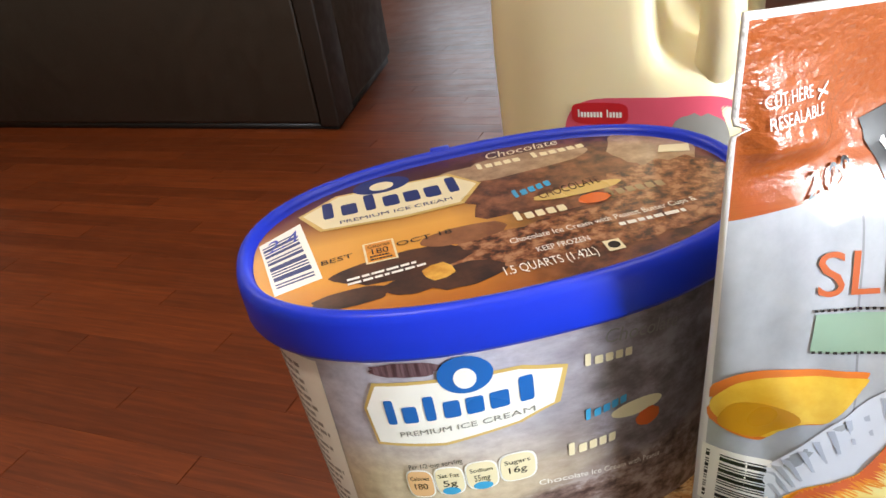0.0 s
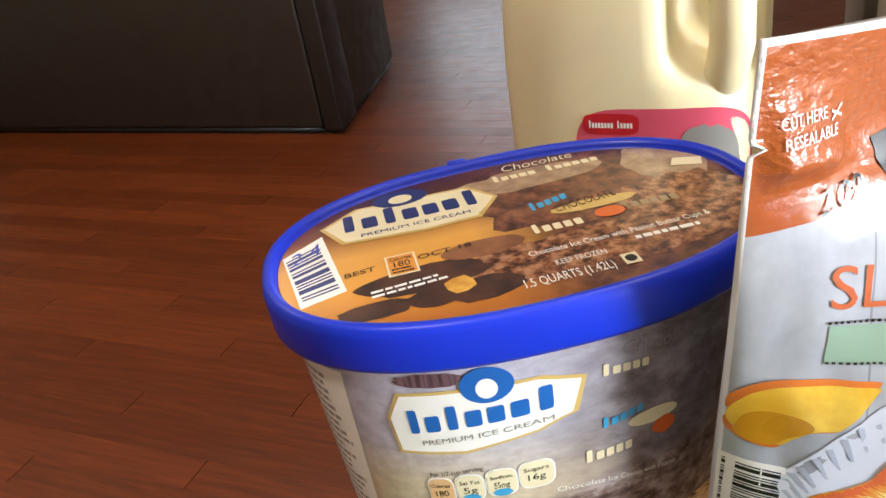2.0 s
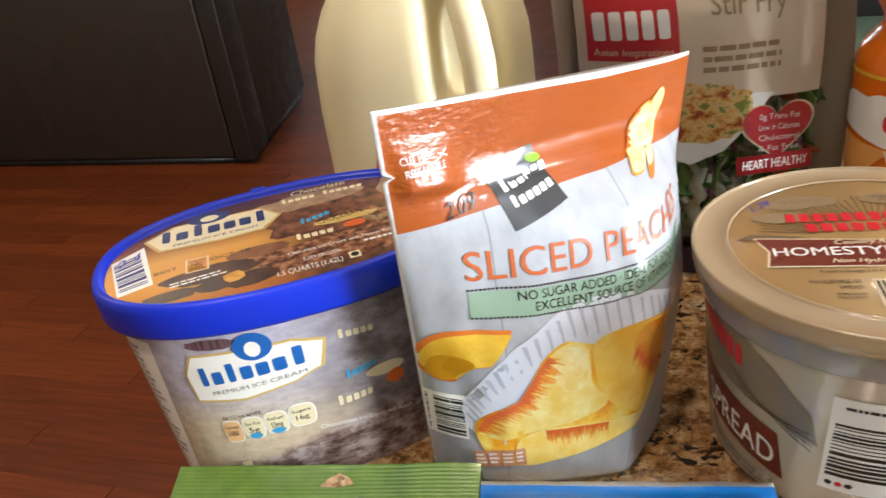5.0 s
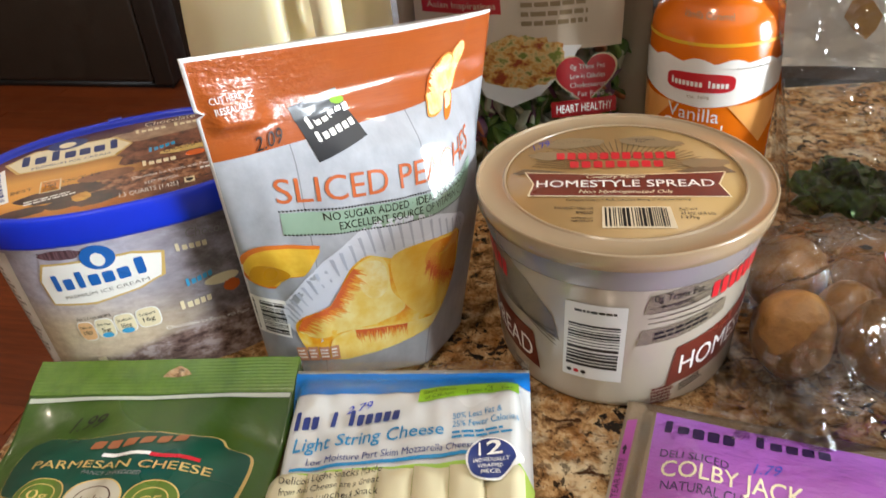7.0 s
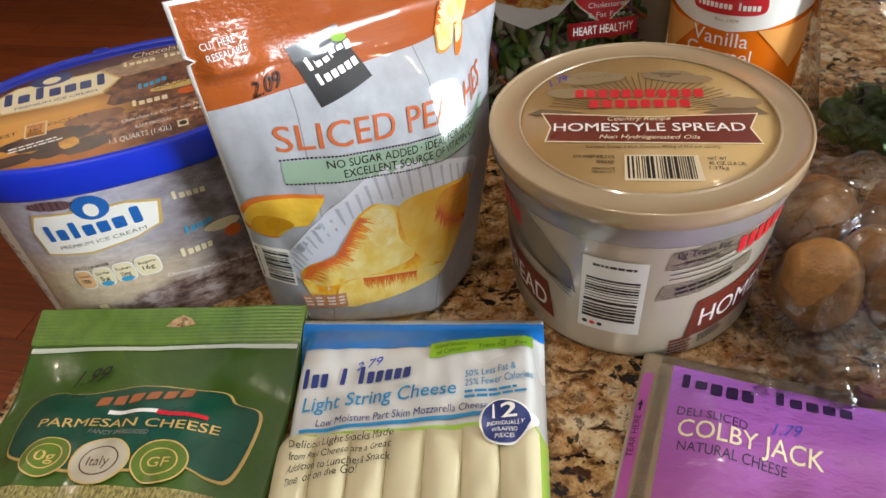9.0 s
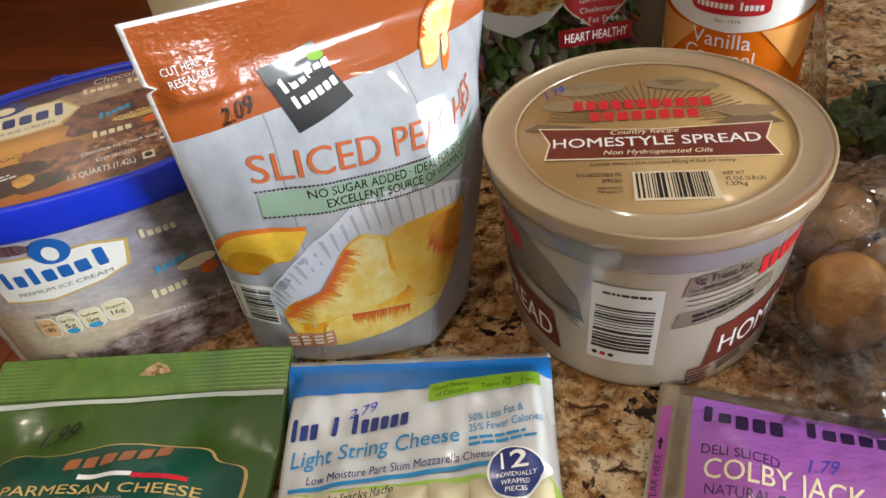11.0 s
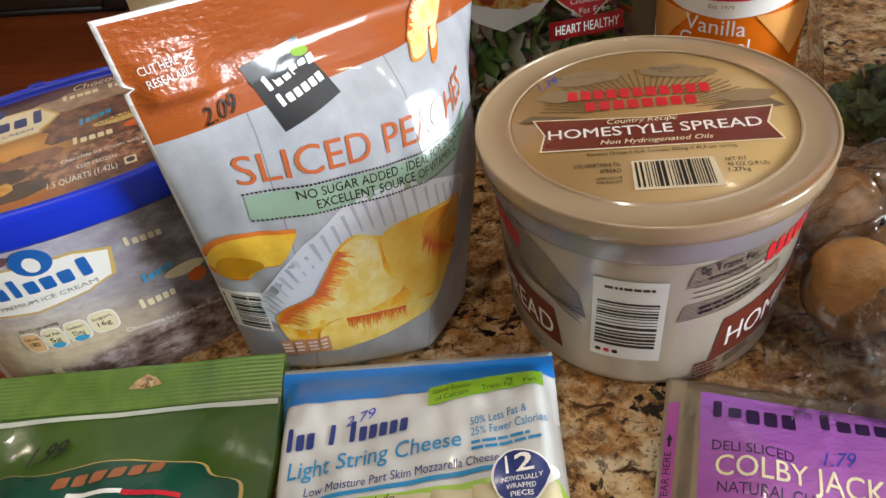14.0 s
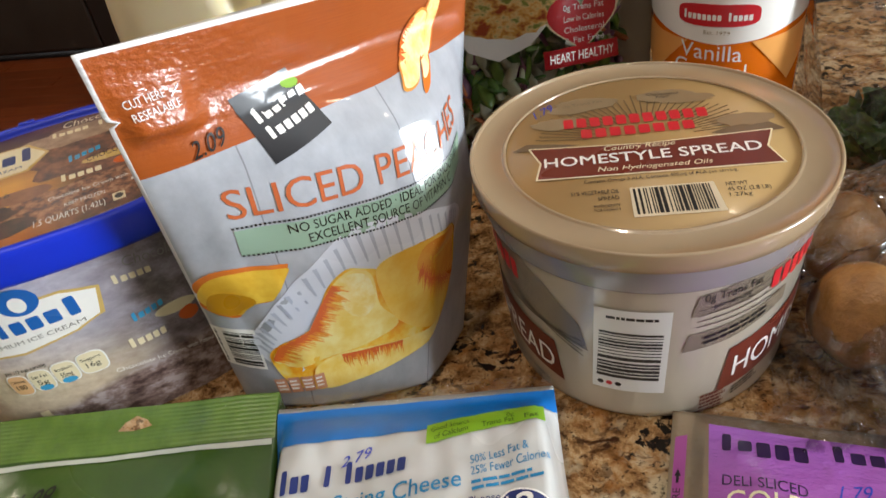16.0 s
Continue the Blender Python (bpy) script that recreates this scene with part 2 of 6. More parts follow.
glazed("window_2", "white framed kitchen window letting daylight in", "y", 2.46, -1.35, -0.55, 0.55, 1.85)
glazed("window_1", "white framed tall window letting daylight in", "x", 8.34, -0.45, 1.15, 0.9, 2.2)

# floor of narrow boards, laid along the sofa
floor = structure(mesh_ob("floor", box(-4.2, 2.6, -3.2, 8.6, -0.08, -0.014), plain("subfloor", (0.02, 0.012, 0.008), 0.8), smooth=False))

# ---------------------------------------------------------------- the counter
cc, cs = math.cos(radians(-EDGE)), math.sin(radians(-EDGE))
counter = thing("kitchen_counter", "brown and gold speckled polished granite counter on dark wood cabinet", "counter", at=(-0.06, 0.2, 0), rz=-EDGE)
part("countertop", box(0, 1.9, -0.75, 0.42, 0.868, 0.9, 0.005, 3), GRANITE, counter, "polished brown gold granite slab")
part("cabinet_body", box(0.03, 1.87, -0.70, 0.39, 0.1, 0.868, 0.003), CABINET_WOOD, counter, "dark stained wood base")
part("plinth", box(0.06, 1.84, -0.64, 0.36, 0.0, 0.1), BLACK_FEET, counter)
# ---------------------------------------------------------------- surfaces of the packs


def lerp3(p, q, f):
    return tuple(a + (b - a) * f for a, b in zip(p, q))


def curve(x, *knots):
    """Smooth steps through (x, y) knots."""
    for (x0, y0), (x1, y1) in zip(knots, knots[1:]):
        if x <= x1:
            f = min(1, max(0, (x - x0) / (x1 - x0)))
            return y0 + (y1 - y0) * f * f * (3 - 2 * f)
    return knots[-1][1]


def smooth01(x):
    x = min(1, max(0, x))
    return x * x * (3 - 2 * x)


# stand-up pouch of peaches: left to right, bottom to top
P_TL, P_TR, P_BL, P_BR = (0.084, 0.219, 1.090), (0.236, 0.322, 1.064), (0.083, 0.248, 0.903), (0.200, 0.280, 0.905)
P_N = (0.566, -0.824, 0.0)


def steps(x, *knots):
    """Straight lines through (x, y) knots."""
    for (x0, y0), (x1, y1) in zip(knots, knots[1:]):
        if x <= x1:
            return y0 + (y1 - y0) * min(1, max(0, (x - x0) / (x1 - x0)))
    return knots[-1][1]


def pouch_nick(a, b):
    """The tear notch in the side seal."""
    return 0.0045 * max(0.0, 1 - abs(b - 0.855) / 0.010) * max(0.0, 1 - a / 0.03)


def pouch_front(a, b):
    p = lerp3(lerp3(P_BL, P_BR, a), lerp3(P_TL, P_TR, a), b)
    aa = min(1, max(0, a))
    # a spindle-shaped facet runs down from the head, with a crease on its near side
    w = math.sin(math.pi * min(1, max(0, (b - 0.38) / 0.46)))
    across = ((0, 0), (0.15, 0.28), (0.35, 0.58), (0.595, 1.0), (0.605 + 0.125 * w, 1.0 + 0.015 * w), (0.88, 0.60), (1, 0))
    s = sum(steps(aa + d, *across) for d in (-0.012, 0.0, 0.012)) / 3 * smooth01(aa * 40) * smooth01((1 - aa) * 40)
    bulge = ((0, 0.030), (0.3, 0.039), (0.42, 0.041), (0.70, 0.026), (0.82, 0.006), (0.845, 0.003), (1, 0.009))
    g = sum(steps(b + d, *bulge) for d in (-0.012, 0.0, 0.012)) / 3
    k = g * s
    inside = smooth01(a * 7) * smooth01((1 - a) * 7) * (1 - w * smooth01((a - 0.52) * 14) * smooth01((0.80 - a) * 14))
    # soft folds, and the crumple where the side seal meets the filled foot
    k += 0.0012 * wob(a * 5 + 3, b * 4) * smooth01(b * 3) * smooth01((1 - b) * 8) * inside
    k += 0.0022 * wob(a * 15 + 1, b * 7, 4) * smooth01((0.36 - a) * 6) * smooth01((0.64 - b) * 5) * smooth01(b * 6) * smooth01(a * 14)
    k += 0.0010 * wob(a * 11 + 7, b * 9, 2) * smooth01((b - 0.3) * 4) * smooth01((0.72 - b) * 6) * inside
    # the pulled-up corner beside the notch, and the zip under the head
    k += 0.0054 * smooth01((a - 0.01) * 22) * smooth01((0.22 - a) * 11) * steps(b, (0.785, 0), (0.825, 1), (0.94, 0), (1, 0))
    k -= 0.0012 * math.exp(-((b - 0.80 + 0.02 * a) / 0.010) ** 2) * smooth01(a * 9) * smooth01((1 - a) * 9)
    e = 0.016 * math.sin(math.pi * aa ** 0.85) ** 0.6 * steps(b, (0, 1.55), (0.15, 1.1), (0.35, 0.75), (0.6, 0.42), (0.85, 0))
    return (p[0] + P_N[0] * k + 0.04 * e + pouch_nick(a, b), p[1] + P_N[1] * k - e, p[2])


def pouch_back(a, b):
    p = lerp3(lerp3(P_BL, P_BR, a), lerp3(P_TL, P_TR, a), b)
    s = math.sin(math.pi * min(1, max(0, a)))
    k = -curve(b, (0, 0.020), (0.3, 0.028), (0.6, 0.02), (0.87, 0.003), (1, 0.0)) * (abs(s) ** 0.85)
    return (p[0] + P_N[0] * k + pouch_nick(a, b), p[1] + P_N[1] * k, p[2])


# ice cream tub: a turned oval with tapering sides
T_C, T_TURN = (0.030, 0.2975), math.radians(11.5)
T_C1, T_S1 = math.cos(T_TURN), math.sin(T_TURN)


def tub_place(x, y, z):
    return (T_C[0] + x * T_C1 - y * T_S1, T_C[1] + x * T_S1 + y * T_C1, z)


def oval_point(t, a, b, power=2.35):
    c, s = math.cos(t), math.sin(t)
    return (a * math.copysign(abs(c) ** (2 / power), c), b * math.copysign(abs(s) ** (2 / power), s))


def tub_side(u, v):
    """u: the angle round the tub, with -90 degrees at its front; v: the height over the counter, m."""
    f = v / 0.1
    x, y = oval_point(u, 0.0765 + 0.0065 * f, 0.0445 + 0.0090 * f)
    return tub_place(x, y, 0.9 + v)


def tub_lid(x, y):
    return tub_place(x, y, 1.0127)


# tub of spread
S_C = (0.282, 0.2275)


def spread_side(u, v):
    r = 0.0637 + 0.0048 * v / 0.081
    return (S_C[0] + r * math.cos(u), S_C[1] + r * math.sin(u), 0.9 + v)


S_TURN = math.radians(-17)


def spread_lid(x, y):
    c, s = math.cos(S_TURN), math.sin(S_TURN)
    return (S_C[0] + x * c - y * s, S_C[1] + x * s + y * c, 1.0005)


def lying(tl, tr, br, bl, thick, seed, flat=0.0, puff=0.30, z0=0.902, side_puff=None, head=0.0, head_from=0.72):
    """The upper face of a soft pack on the counter: left to right, foot to head."""
    def surf(a, b):
        x, y = (lerp3(lerp3(bl, br, a), lerp3(tl, tr, a), b))[:2]
        aa, bb = min(1, max(0, a)), min(1, max(0, b))
        edge = smooth01(aa / (side_puff or puff)) * smooth01((1 - aa) / (side_puff or puff)) * smooth01(bb / puff) * smooth01((1 - flat - bb) / puff)
        w = 0.0022 * wob(a * 4 + seed, b * 5) + 0.0010 * wob(a * 13 + seed, b * 11, 3)
        z = z0 + 0.004 + thick * edge ** 0.7 + w * (0.35 + edge) + head * smooth01((bb - head_from) / 0.2) + (0.06 * max(0.0, bb - 0.885) if flat > 0.05 else 0.0)
        return (x, y, max(z, z0))
    return surf


parm_top = lying((-0.036, 0.2495), (0.105, 0.2195), (0.060, 0.035), (-0.078, 0.066), 0.018, 1, 0.10, head=0.010)
string_top = lying((0.1035, 0.2115), (0.2215, 0.184), (0.184, 0.015), (0.072, 0.042), 0.023, 5, 0.03, 0.16, side_puff=0.07, head=0.014, head_from=0.80)
colby_top = lying((0.268, 0.165), (0.425, 0.080), (0.335, -0.062), (0.186, 0.020), 0.010, 9, 0.04, 0.22)


# bag of stir fry: stands, left to right, bottom to top
def stir_front(a, b):
    x = 0.190 + 0.166 * a + 0.004 * wob(b * 3, 2.0)
    k = 0.022 * abs(math.sin(math.pi * min(1, max(0, a)))) ** 0.7 * curve(b, (0, 0.5), (0.25, 1.0), (0.6, 0.75), (0.9, 0.15), (1, 0.02))
    k += 0.003 * wob(a * 5, b * 4, 7)
    return (x, 0.392 - 0.10 * (a - 0.5) * 0.3 - k + 0.012 * b, 0.901 + 0.255 * b)


# bag of greens
def greens_front(a, b):
    k = 0.035 * abs(math.sin(math.pi * min(1, max(0, a)))) ** 0.6 * curve(b, (0, 0.8), (0.2, 1.0), (0.6, 0.4), (0.75, 0.12), (1, 0.0))
    k += 0.004 * wob(a * 5, b * 5, 17)
    return (0.412 + 0.014 * (1 - b) + 0.19 * a, 0.296 - 0.05 * a - k + 0.034 * b, 0.902 + 0.152 * b)


CR_C = (0.394, 0.362)
CREAMER = [(0.0385, 0.9), (0.0410, 0.903), (0.0415, 0.94), (0.0420, 0.985), (0.0425, 1.010), (0.0425, 1.022), (0.0415, 1.031), (0.0385, 1.038),
           (0.0335, 1.0435), (0.0302, 1.049), (0.0312, 1.054), (0.0345, 1.060), (0.0358, 1.066), (0.0350, 1.072), (0.0320, 1.078), (0.0285, 1.081)]


def creamer_side(u, z):
    for (r0, z0), (r1, z1) in zip(CREAMER, CREAMER[1:]):
        if z <= z1:
            r = r0 + (r1 - r0) * max(0, (z - z0) / (z1 - z0))
            break
    return (CR_C[0] + r * math.cos(u), CR_C[1] + r * math.sin(u), z)
# ---------------------------------------------------------------- pack materials


def ink(name, hexcode, rough=0.32, coat=0.15):
    return plain(name, srgb(hexcode), rough, 0.05, 90, coat=coat)


BLUE_LID = plain("blue_lid_plastic", srgb("0e2fc4"), 0.34, 0.06, 40, bump=0.00015)
WHITE_PRINT = plain("white_print", (0.74, 0.74, 0.72), 0.3, 0.03, 50)
MILK = plain("milk_jug_plastic", srgb("f2e6bd"), 0.36, 0.03, 20, bump=0.0004)
MILK.node_tree.nodes["Principled BSDF"].inputs["Subsurface Weight"].default_value = 0.5
MILK.node_tree.nodes["Principled BSDF"].inputs["Subsurface Radius"].default_value = (0.03, 0.025, 0.015)
ORANGE = plain("orange_sleeve", srgb("e2700f"), 0.22, 0.05, 30, coat=0.5)
POTATO = plain("potato_skin", srgb("a2753f"), 0.5, 0.40, 120, bump=0.0026)
CLEAR = film_mat("clear_film")
CALM = film_mat("smooth_clear_film", clear=0.95, wrinkle=0.0008, scale=30, ior=1.3)
CRISP = film_mat("crisp_clear_film", clear=0.80, wrinkle=0.0110, scale=42, rough=0.035, ior=1.7)
I_WHITE, I_BLACK, I_NAVY = ink("white_ink", "f2f0ea"), ink("black_ink", "1b1918"), ink("navy_ink", "1d2f6e")
I_GOLD, I_RED, I_MAROON = ink("gold_ink", "d2b26a"), ink("red_ink", "c8242e"), ink("maroon_ink", "6e2f22")
I_BLUE, I_PEN, I_GREY = ink("blue_ink", "1f63b4"), ink("blue_pen", "2b3db0"), ink("grey_ink", "8d8a84")
I_ORANGE, I_TEAL, I_LIME = ink("orange_ink", "d9672b"), ink("teal_ink", "1f7fb0"), ink("lime_ink", "86b52c")
I_CREAM, I_SKY, I_TAN = ink("cream_ink", "e9dcb8"), ink("sky_ink", "3f9fd0"), ink("tan_ink", "9c8765")


def photo(name, stops, scale=300.0, rough=0.3, bump=0.0, detail=5.0, stretch=(1, 1), coat=0.3, second=None):
    """Printed picture of a rough food: a ramp over noise that lies in the coordinates of the print."""
    k = Mat(name, rough, coat=coat)
    v = k.stretch(k.coord("UV"), stretch[0], stretch[1], 1)
    n = k.noise(v, scale, detail, 0.65)
    c = k.ramp(n, *[(0.5 + (q - 0.5) * 0.6, col) for q, col in stops])
    if second:
        m = k.ramp(k.noise(v, scale * 0.25, 2.0), (0.45, (0, 0, 0)), (0.6, (1, 1, 1)))
        c = k.mix(m, c, second)
    k.put(c, "Base Color")
    if bump:
        k.bump(n, bump, 0.5)
    return k.m


def pouch_print():
    """Grey boards with an orange head that curves across, and soft darker rounds in the orange."""
    k = Mat("pouch_print", 0.45, spec=0.3, coat=0.8)
    k.set(**{"Coat Roughness": 0.07})
    uv = k.coord("UV")
    s = k.node("SeparateXYZ", Vector=uv)
    a, b = s.outputs[0], s.outputs[1]
    grain = k.noise(k.stretch(uv, 5, 4, 1), 3.0, 5.0)
    grey = k.ramp(grain, (0.3, srgb("9ea2a9")), (0.7, srgb("b3b7be")))
    fib = k.noise(k.stretch(uv, 2, 120, 1), 3.0, 3.0)
    orange = k.ramp(fib, (0.3, srgb("9a4814")), (0.7, srgb("aa541a")))
    for ca, cb, ra in ((0.27, 0.96, 0.15), (0.10, 0.80, 0.13), (0.58, 0.83, 0.14), (0.92, 1.0, 0.16)):
        dx, dy = k.math("DIVIDE", k.math("SUBTRACT", a, ca), ra), k.math("DIVIDE", k.math("SUBTRACT", b, cb), ra * 0.78)
        d = k.math("ADD", k.math("MULTIPLY", dx, dx), k.math("MULTIPLY", dy, dy))
        m = k.ramp(d, (0.0, (0.25,) * 3), (0.8, (0.75,) * 3), (0.97, (1,) * 3), (1.0, (0,) * 3))
        orange = k.mix(k.math("MULTIPLY", m, 0.5), orange, srgb("a5521d"))
    line = k.math("ADD", 0.722, k.math("MULTIPLY", k.math("SINE", k.math("MULTIPLY", a, 1.6)), 0.062))
    head = k.math("GREATER_THAN", b, line)
    for x in (0.225, 0.60):
        board = k.math("LESS_THAN", k.math("ABSOLUTE", k.math("SUBTRACT", a, x)), 0.002)
        grey = k.mix(k.math("MULTIPLY", board, 0.6), grey, srgb("6a6a6c"))
    c = k.mix(head, grey, orange)
    edge = k.math("ADD", k.math("LESS_THAN", a, 0.010), k.math("GREATER_THAN", b, 0.990))
    c = k.mix(k.math("MINIMUM", edge, 1.0), c, srgb("e6e6e6"))
    k.put(c, "Base Color")
    crinkle = k.noise(k.stretch(uv, 1, 1.5, 1), 46.0, 3.0, 0.5)
    corner = k.math("MULTIPLY", k.ramp(b, (0.74, (0.02,) * 3), (0.84, (1.0,) * 3)), k.ramp(a, (0.20, (1.0,) * 3), (0.42, (0.12,) * 3)))
    soft = k.noise(uv, 7.0, 2.0)
    n = k.node("Bump", Height=k.math("ADD", k.math("MULTIPLY", crinkle, corner), k.math("MULTIPLY", soft, 0.35)), Distance=0.0011, Strength=0.8)
    k.put(n.outputs[0], "Normal")
    k.put(n.outputs[0], "Coat Normal")
    return k.m


def lid_print():
    k = Mat("lid_print", 0.36, coat=0.2)
    uv = k.coord("UV")
    s = k.node("SeparateXYZ", Vector=uv)
    x, y = s.outputs[0], s.outputs[1]
    amber = k.ramp(k.math("ADD", 0.5, k.math("MULTIPLY", y, 10.0)), (0.05, srgb("b0661c")), (0.30, srgb("dd9a38")), (0.52, srgb("dfa248")), (0.72, srgb("7a3c1a")), (0.92, srgb("451a0e")))
    brown = k.ramp(k.noise(uv, 130, 4.0), (0.4, srgb("40221a")), (0.6, srgb("7a4a32")))
    c = k.mix(k.ramp(k.math("ADD", 0.5, k.math("MULTIPLY", x, 8.0)), (0.38, (0, 0, 0)), (0.62, (1, 1, 1))), amber, brown)
    k.put(c, "Base Color")
    k.bump(k.noise(uv, 900), 0.0001, 0.3)
    return k.m


def tub_print():
    """Frosted look: mauve at the top, cream at the foot of the plate, brown crumbs below, darker chocolate further round."""
    k = Mat("tub_print", 0.38, coat=0.25)
    uv = k.coord("UV")
    s = k.node("SeparateXYZ", Vector=uv)
    u, v = s.outputs[0], s.outputs[1]
    sc = k.stretch(uv, 0.06, 1, 1)
    n = k.noise(sc, 170, 5.0, 0.65)
    top = k.ramp(n, (0.35, srgb("aaa5b4")), (0.65, srgb("c6c3d0")))
    cream = k.ramp(n, (0.3, srgb("bda78c")), (0.7, srgb("dfcfb4")))
    crumb = k.ramp(k.noise(sc, 120, 6.0, 0.68), (0.38, srgb("4a3430")), (0.5, srgb("8f7870")), (0.6, srgb("bcaeac")))
    dark = k.ramp(k.noise(sc, 80, 6.0, 0.66), (0.38, srgb("65595c")), (0.5, srgb("857a7e")), (0.62, srgb("a39ba6")))
    w = k.noise(sc, 30, 2.0)
    vv = k.math("ADD", v, k.math("MULTIPLY", k.math("SUBTRACT", w, 0.5), 0.02))
    c = k.mix(k.ramp(k.math("MULTIPLY", vv, 10.0), (0.42, (1,) * 3), (0.66, (0,) * 3)), top, cream)
    right = k.ramp(k.math("ADD", k.math("MULTIPLY", u, 0.3), k.math("ADD", 0.88, k.math("MULTIPLY", w, 0.12))), (0.43, (0,) * 3), (0.53, (1,) * 3))
    c = k.mix(right, c, dark)
    line = k.math("ADD", 0.016, k.math("MULTIPLY", k.math("ADD", u, 2.3), 0.016))
    c = k.mix(k.ramp(k.math("ADD", 0.5, k.math("MULTIPLY", k.math("SUBTRACT", vv, line), 60.0)), (0.3, (1,) * 3), (0.7, (0,) * 3)), c, crumb)
    k.put(c, "Base Color")
    return k.m


def peach_flesh():
    """Yellow flesh that reddens in streaks towards one side of the piece."""
    k = Mat("peach_flesh_print", 0.26, coat=0.6)
    uv = k.coord("UV")
    n = k.noise(k.stretch(uv, 9, 9, 1), 1.0, 5.0, 0.6)
    c = k.ramp(n, (0.34, srgb("ee8f1a")), (0.46, srgb("f5b52e")), (0.56, srgb("f8d35c")), (0.68, srgb("f6e29a")))
    k.put(c, "Base Color")
    return k.m


# ---------------------------------------------------------------- printing on surfaces


def join(bm, more):
    me = bpy.data.meshes.new("join")
    more.to_mesh(me)
    more.free()
    bm.from_mesh(me)
    bpy.data.meshes.remove(me)


def thin(lift):
    """How far a layer of ink stands off."""
    return lift if lift > 0.005 else 0.00012 + 0.34 * lift


def patch(surf, bl, br, tr, tl, na=8, nb=4, lift=0.0004):
    """Four-cornered print, its corners in the coordinates of the surface."""
    lift = thin(lift)

    def inner(u, v):
        p = lerp3(lerp3(bl, br, u), lerp3(tl, tr, u), v)
        return raised(surf, p[0], p[1], lift)
    bm = bmesh.new()
    uv = bm.loops.layers.uv.new("UVMap")
    g = [[bm.verts.new(inner(i / na, j / nb)) for i in range(na + 1)] for j in range(nb + 1)]
    for j in range(nb):
        for i in range(na):
            f = bm.faces.new((g[j][i], g[j][i + 1], g[j + 1][i + 1], g[j + 1][i]))
            for l, (p, q) in zip(f.loops, ((i, j), (i + 1, j), (i + 1, j + 1), (i, j + 1))):
                c = lerp3(lerp3(bl, br, p / na), lerp3(tl, tr, p / na), q / nb)
                l[uv].uv = c[:2]
    return bm


def ring_points(ca, cb, ra, rb, n=36, rot=0.0, ragged=0.0, seed=0.0, power=2.0, a0=0.0, a1=360.0):
    pts = []
    for i in range(n):
        t = radians(a0 + (a1 - a0) * i / n)
        k = 1 + ragged * wob(3 * math.cos(t) + seed, 3 * math.sin(t), seed) + 0.5 * ragged * wob(9 * math.cos(t) + seed, 9 * math.sin(t), seed)
        x, y = oval_point(t, k, k, power)
        c, s = math.cos(radians(rot)), math.sin(radians(rot))
        pts.append((ca + ra * (x * c - y * s), cb + rb * (x * s + y * c)))
    return pts


def blob(surf, pts, lift=0.0004, rings=6, dense=3, round_off=False):
    """A star-shaped outline in the coordinates of the surface, filled so that it follows it."""
    lift, dome = thin(lift), 0.0
    if round_off:
        pts, dense = rounded(pts, dense), 1
    out = []
    for p, q in zip(pts, pts[1:] + pts[:1]):
        out += [lerp3(p, q, i / dense) for i in range(dense)]
    ca, cb = sum(p[0] for p in out) / len(out), sum(p[1] for p in out) / len(out)
    bm = bmesh.new()
    uv = bm.loops.layers.uv.new("UVMap")
    rows, where = [], {}
    for r in range(rings):
        f = 1 - r / rings
        row = []
        for p in out:
            c = (ca + (p[0] - ca) * f, cb + (p[1] - cb) * f)
            v = bm.verts.new(raised(surf, *c, lift + dome * (1 - f * f)))
            where[v] = c
            row.append(v)
        rows.append(row)
    mid = bm.verts.new(raised(surf, ca, cb, lift + dome))
    where[mid] = (ca, cb)
    n = len(out)
    for a, b in zip(rows, rows[1:]):
        for i in range(n):
            bm.faces.new((a[i], a[(i + 1) % n], b[(i + 1) % n], b[i]))
    for i in range(n):
        bm.faces.new((rows[-1][i], rows[-1][(i + 1) % n], mid))
    for f in bm.faces:
        for l in f.loops:
            l[uv].uv = where[l.vert]
    return bm


def rounded(pts, n=4):
    """A closed outline made smooth."""
    out = []
    for i in range(len(pts)):
        p0, p1, p2, p3 = (pts[(i + k) % len(pts)] for k in (-1, 0, 1, 2))
        for j in range(n):
            t = j / n
            out.append(tuple(0.5 * (2 * b + (c - a) * t + (2 * a - 5 * b + 4 * c - d) * t * t + (3 * b - a - 3 * c + d) * t ** 3) for a, b, c, d in zip(p0, p1, p2, p3)))
    return out


GLYPHS = {}


def glyphs(words, shear=0.0):
    """The flat mesh of some words: points and faces, 1 high, from x = 0."""
    key = (words, shear)
    if key not in GLYPHS:
        cu = bpy.data.curves.new("words", "FONT")
        cu.body, cu.size, cu.resolution_u, cu.shear = words, 1.0, 3, shear
        ob = new("words", cu)
        me = ob.evaluated_get(bpy.context.evaluated_depsgraph_get()).to_mesh()
        vs = [(v.co.x, v.co.y) for v in me.vertices]
        fs = [tuple(p.vertices) for p in me.polygons]
        bpy.data.objects.remove(ob)
        bpy.data.curves.remove(cu)
        x0, x1 = min(v[0] for v in vs), max(v[0] for v in vs)
        GLYPHS[key] = ([((x - x0) / (x1 - x0), y / 0.70) for x, y in vs], fs)
    return GLYPHS[key]


